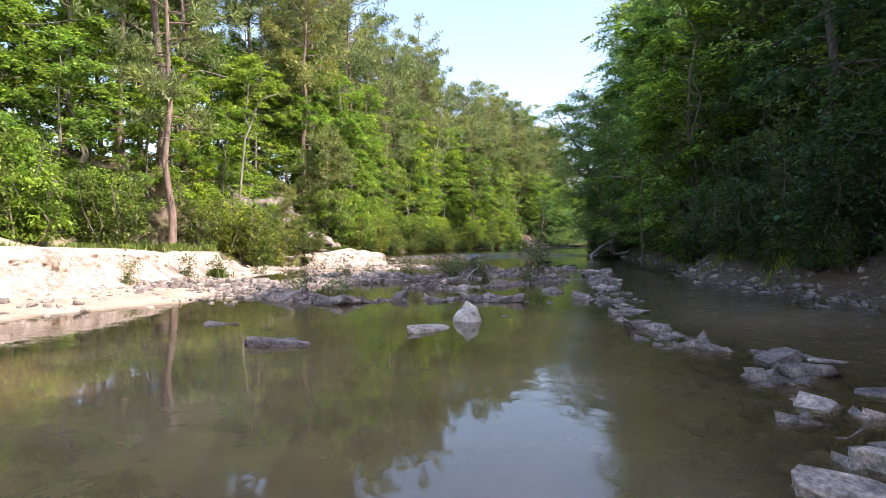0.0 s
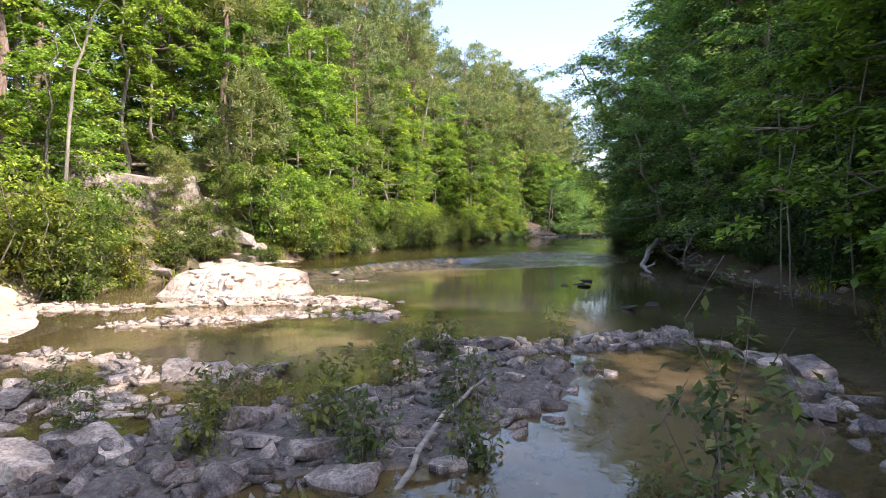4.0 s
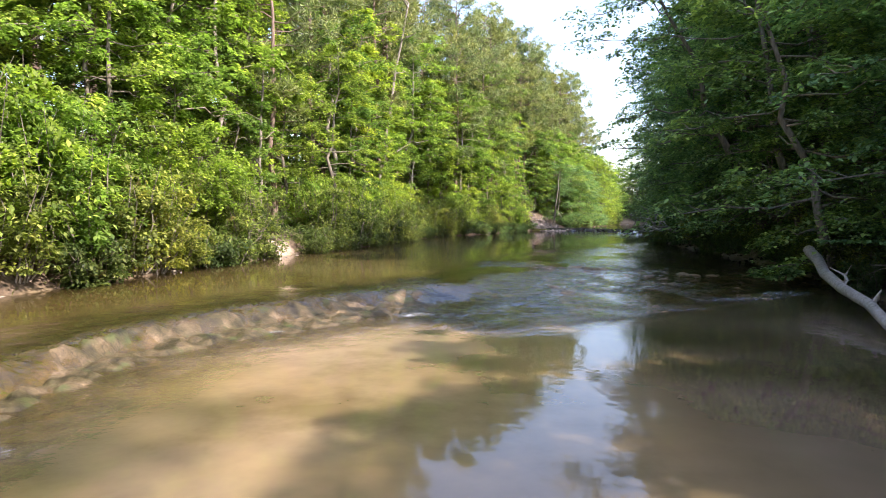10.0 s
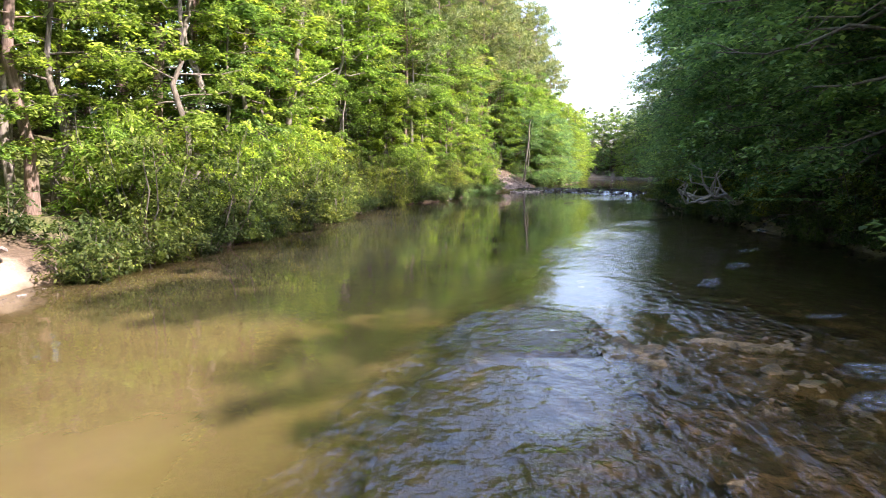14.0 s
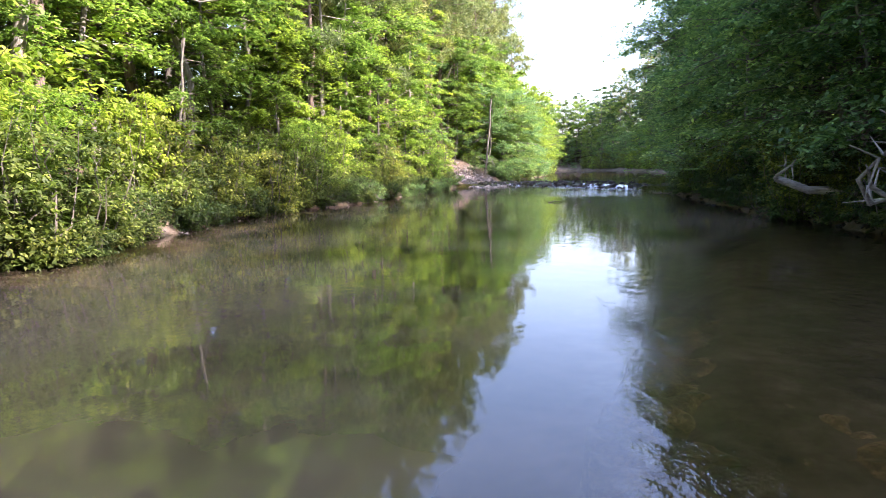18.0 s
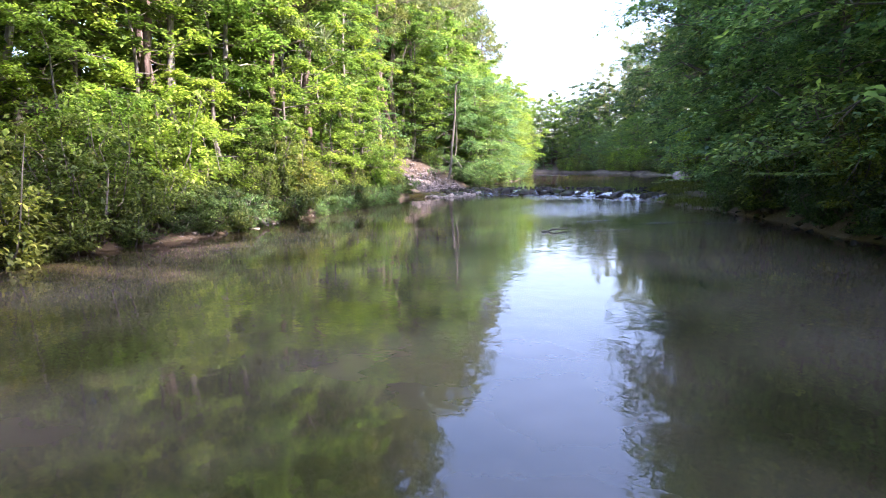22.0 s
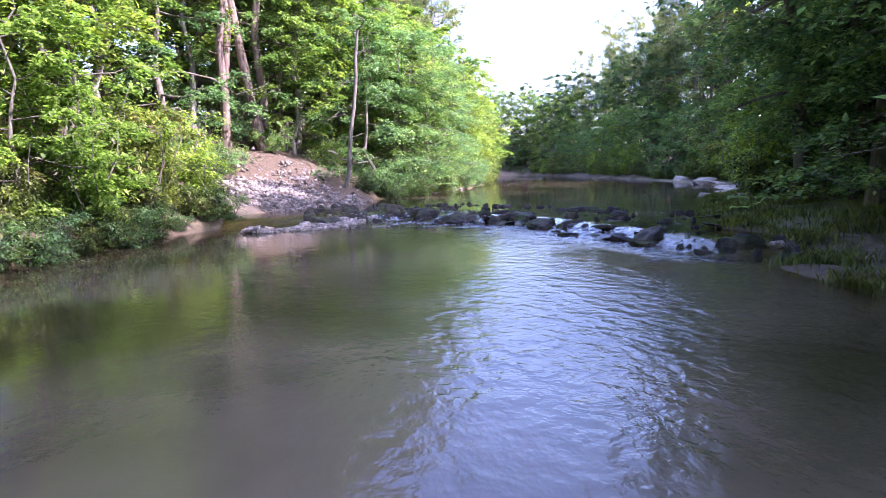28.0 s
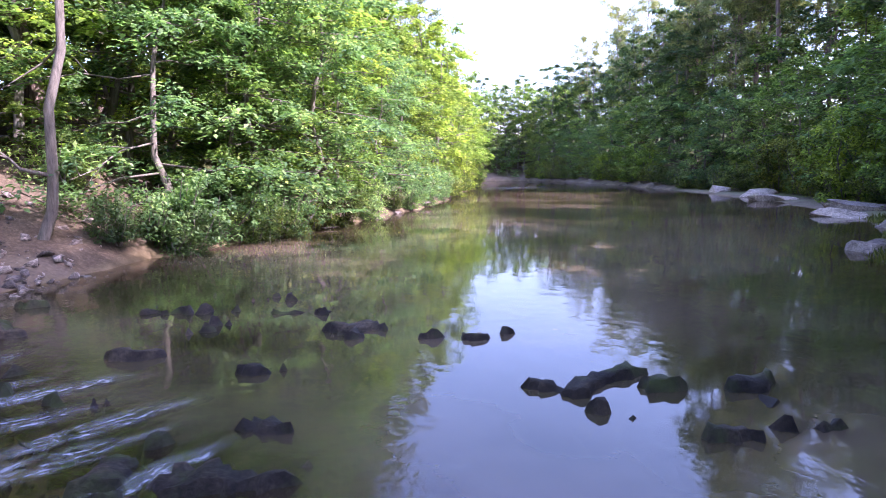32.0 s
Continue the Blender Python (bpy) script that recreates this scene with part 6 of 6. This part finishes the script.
for k, (x, y, l, w, a) in enumerate(((22.3, 118.0, 2.4, 0.6, 50), (22.6, 118.3, 1.4, 0.4, 60), (21.2, 118.6, 2.0, 0.5, 40), (20.4, 119.2, 2.2, 0.5, 35), (20.2, 120.2, 1.8, 0.5, 35), (19.4, 120.6, 2.4, 0.5, 40), (19.2, 121.8, 1.6, 0.5, 40), (18.7, 119.6, 2.2, 0.4, 40), (21.6, 119.6, 1.4, 0.4, 40), (21.4, 120.8, 2.4, 0.4, 35), (20.8, 121.6, 2.2, 0.4, 35), (21.8, 121.6, 1.8, 0.35, 38), (20.2, 122.4, 2.2, 0.4, 40), (21.2, 122.6, 1.6, 0.3, 35), (22.4, 120.6, 1.4, 0.35, 45), (19.6, 123.2, 2.0, 0.4, 45)), 60):
    white_water("white_water", x, y, l, w, a, 100 + k, dense=0.75)
for k, (x, y, l, w, a) in enumerate(((-1.3, 42.2, 1.6, 0.9, 20), (-1.6, 44.0, 1.2, 0.5, 60), (-2.8, 43.0, 1.4, 0.6, 15), (-3.4, 44.0, 1.0, 0.4, 60), (-0.2, 43.2, 0.7, 0.4, 30), (2.5, 52.0, 0.4, 1.1, 10), (2.9, 51.2, 0.9, 0.4, 10), (0.7, 49.2, 0.8, 0.4, 30), (0.55, 49.5, 0.25, 0.6, 0), (1.2, 50.0, 0.25, 0.5, 0), (9.3, 59.4, 1.6, 0.5, 20), (11.6, 54.9, 3.4, 0.6, 20), (9.2, 52.7, 1.6, 0.3, 20), (13.6, 56.4, 2.8, 1.1, 25),
                                   (9.9, 60.4, 1.2, 0.6, 10), (8.2, 63.2, 0.8, 0.4, 0), (18.2, 77.4, 1.4, 0.6, 60), (14.5, 71.5, 1.6, 0.4, 40), (11.2, 63.2, 1.0, 0.3, 20), (10.5, 66, 1.6, 0.5, 50), (12.5, 68.5, 1.8, 0.5, 45), (19.4, 98.6, 3.0, 0.5, 0), (17.4, 99.8, 2.6, 0.4, 10), (21.0, 98.0, 2.0, 0.4, 0), (17.0, 97.0, 2.2, 0.3, 5),
                                   (22.5, 118.4, 0.5, 1.2, 25), (22.5, 117.5, 0.6, 1.0, 15), (21.8, 118.2, 1.2, 0.4, 40), (20.3, 119.2, 1.2, 0.5, 10), (19.2, 121.6, 0.8, 1.2, 20), (18.5, 121.9, 1.2, 0.5, 30), (19.8, 120.4, 1.2, 0.6, 10), (20.9, 120.6, 1.2, 0.5, 10), (21.6, 119.4, 1.0, 0.5, 10), (17.6, 122.3, 1.0, 0.5, 30), (18.6, 124.2, 2.0, 0.5, 60), (19.8, 123.4, 1.8, 0.5, 50), (20.6, 122.2, 1.6, 0.4, 40), (18.0, 123.0, 1.6, 0.4, 50), (18.6, 120.6, 1.6, 0.4, 10), (23.2, 115.6, 0.6, 0.8, 0), (22.9, 114.6, 0.5, 0.8, 0), (23.8, 112.2, 1.2, 0.5, 20), (23.2, 110.8, 1.0, 0.4, 40), (21.4, 116.9, 1.2, 0.4, 60), (46, 186, 10, 0.7, 20), (50, 189, 8, 0.5, 15), (43, 182, 5, 0.4, 20), (9.6, 22.0, 0.6, 0.3, 60), (9.0, 18.5, 0.5, 0.3, 60), (9.3, 26.0, 0.7, 0.3, 60), (9.9, 29.0, 0.8, 0.3, 60))):
    white_water("white_water", x, y, l, w, a, 100 + k)

# ---- grass ----
def grass_patch(name, spots, count, height, material, label):
    r = np.random.default_rng(count)
    s = np.array(spots, float)
    n = r.integers(0, len(s), count)
    q, d = r.uniform(0, 6.28, count), np.abs(r.normal(0, 0.5, count)) * s[n, 2]
    x, y = s[n, 0] + np.cos(q) * d, s[n, 1] + np.sin(q) * d
    land_here = ground_z(x, y)
    dry = land_here[0] > land_here[5] - 0.06
    x, y, z, count = x[dry], y[dry], land_here[0][dry] - 0.02, int(dry.sum())
    h = height * r.uniform(0.4, 1.2, count)
    yaw = r.uniform(0, 6.28, count)
    dx, dy = np.cos(yaw), np.sin(yaw)
    w = 0.012 + 0.012 * r.uniform(0, 1, count)
    base = np.stack([x, y, z], 1)
    side = np.stack([-dy * w, dx * w, 0 * w], 1)
    mid = base + np.stack([dx * h * 0.15, dy * h * 0.15, h * 0.6], 1)
    tip = base + np.stack([dx * h * 0.5, dy * h * 0.5, h * 0.95], 1)
    V = np.stack([base, mid + side, tip, mid - side], 1).reshape(-1, 3)
    return tagged(new(name, raw_mesh(name, V, np.arange(len(V)).reshape(-1, 4), material)), label, "grass", kind="stuff")


grass_patch("terrace_grass", [(-10.2, 13, 1.0), (-9.8, 17.5, 0.9), (-10.4, 21, 0.9), (-9.6, 24, 1.0), (-9.2, 27, 0.8), (-9.4, 30, 0.9), (-11, 19, 1.2), (-8.6, 31.4, 0.6), (-10, 34, 1)], 6000, 0.36, GRASS, "tufts of yellow-green grass on the sandy terrace")
grass_patch("shore_grass", [(25.4, 107, 1.0), (25.9, 109.6, 1.1), (26.3, 112.0, 0.9), (27.4, 114, 1.0), (24.6, 104.4, 0.9), (28.6, 115.6, 1.2), (26.6, 111, 0.7), (30.6, 118.5, 1.6), (32.6, 122.2, 0.9), (34, 124.4, 1.0), (25.0, 111.2, 0.5), (36.2, 127.6, 1.2), (31.4, 120.2, 1.0), (29.4, 115.4, 1.6), (31, 113.4, 1.8), (28.4, 111, 1.6), (40, 131, 1.4), (44.5, 135.6, 1.6), (23.2, 105.0, 0.6), (24.4, 107.4, 0.8), (33.6, 119.6, 1.8)], 22000, 0.26, DRYGRASS, "low green grass on the gravel edge of the right bank")
grass_patch("bar_grass", [(-0.1, 18.4, 0.35), (5.0, 24.6, 0.35), (5.5, 24.6, 0.35), (4.2, 14.8, 0.35), (-0.1, 19.1, 0.35), (-5.4, 24.6, 0.35), (-8.5, 26.8, 0.35)], 4200, 0.34, DRYGRASS, "tufts of green weeds growing between the bar stones")
grass_patch("bank_grass", [(11.6, 24, 1.2), (12.2, 28, 1.2), (13.6, 33, 1.2), (11.4, 20, 1.2), (14.4, 38, 1), (-7.6, 43, 1.0), (-8.2, 40, 0.8), (-6.4, 50.0, 0.8), (-5.4, 60, 0.8), (-4.6, 57, 0.6)], 8000, 0.34, GRASS, "grass growing along the foot of the bank")

for proto in (OVERHANG, *HARD, *TALL, LEAN_PINE, *DARK, *SHADE, *LEANING, *MID, *FAR, *PINE, YOUNG, *BUSH, *GLOOM, *SAPLING, *ROCKS, *PALES, *WETS):
    retire(proto)
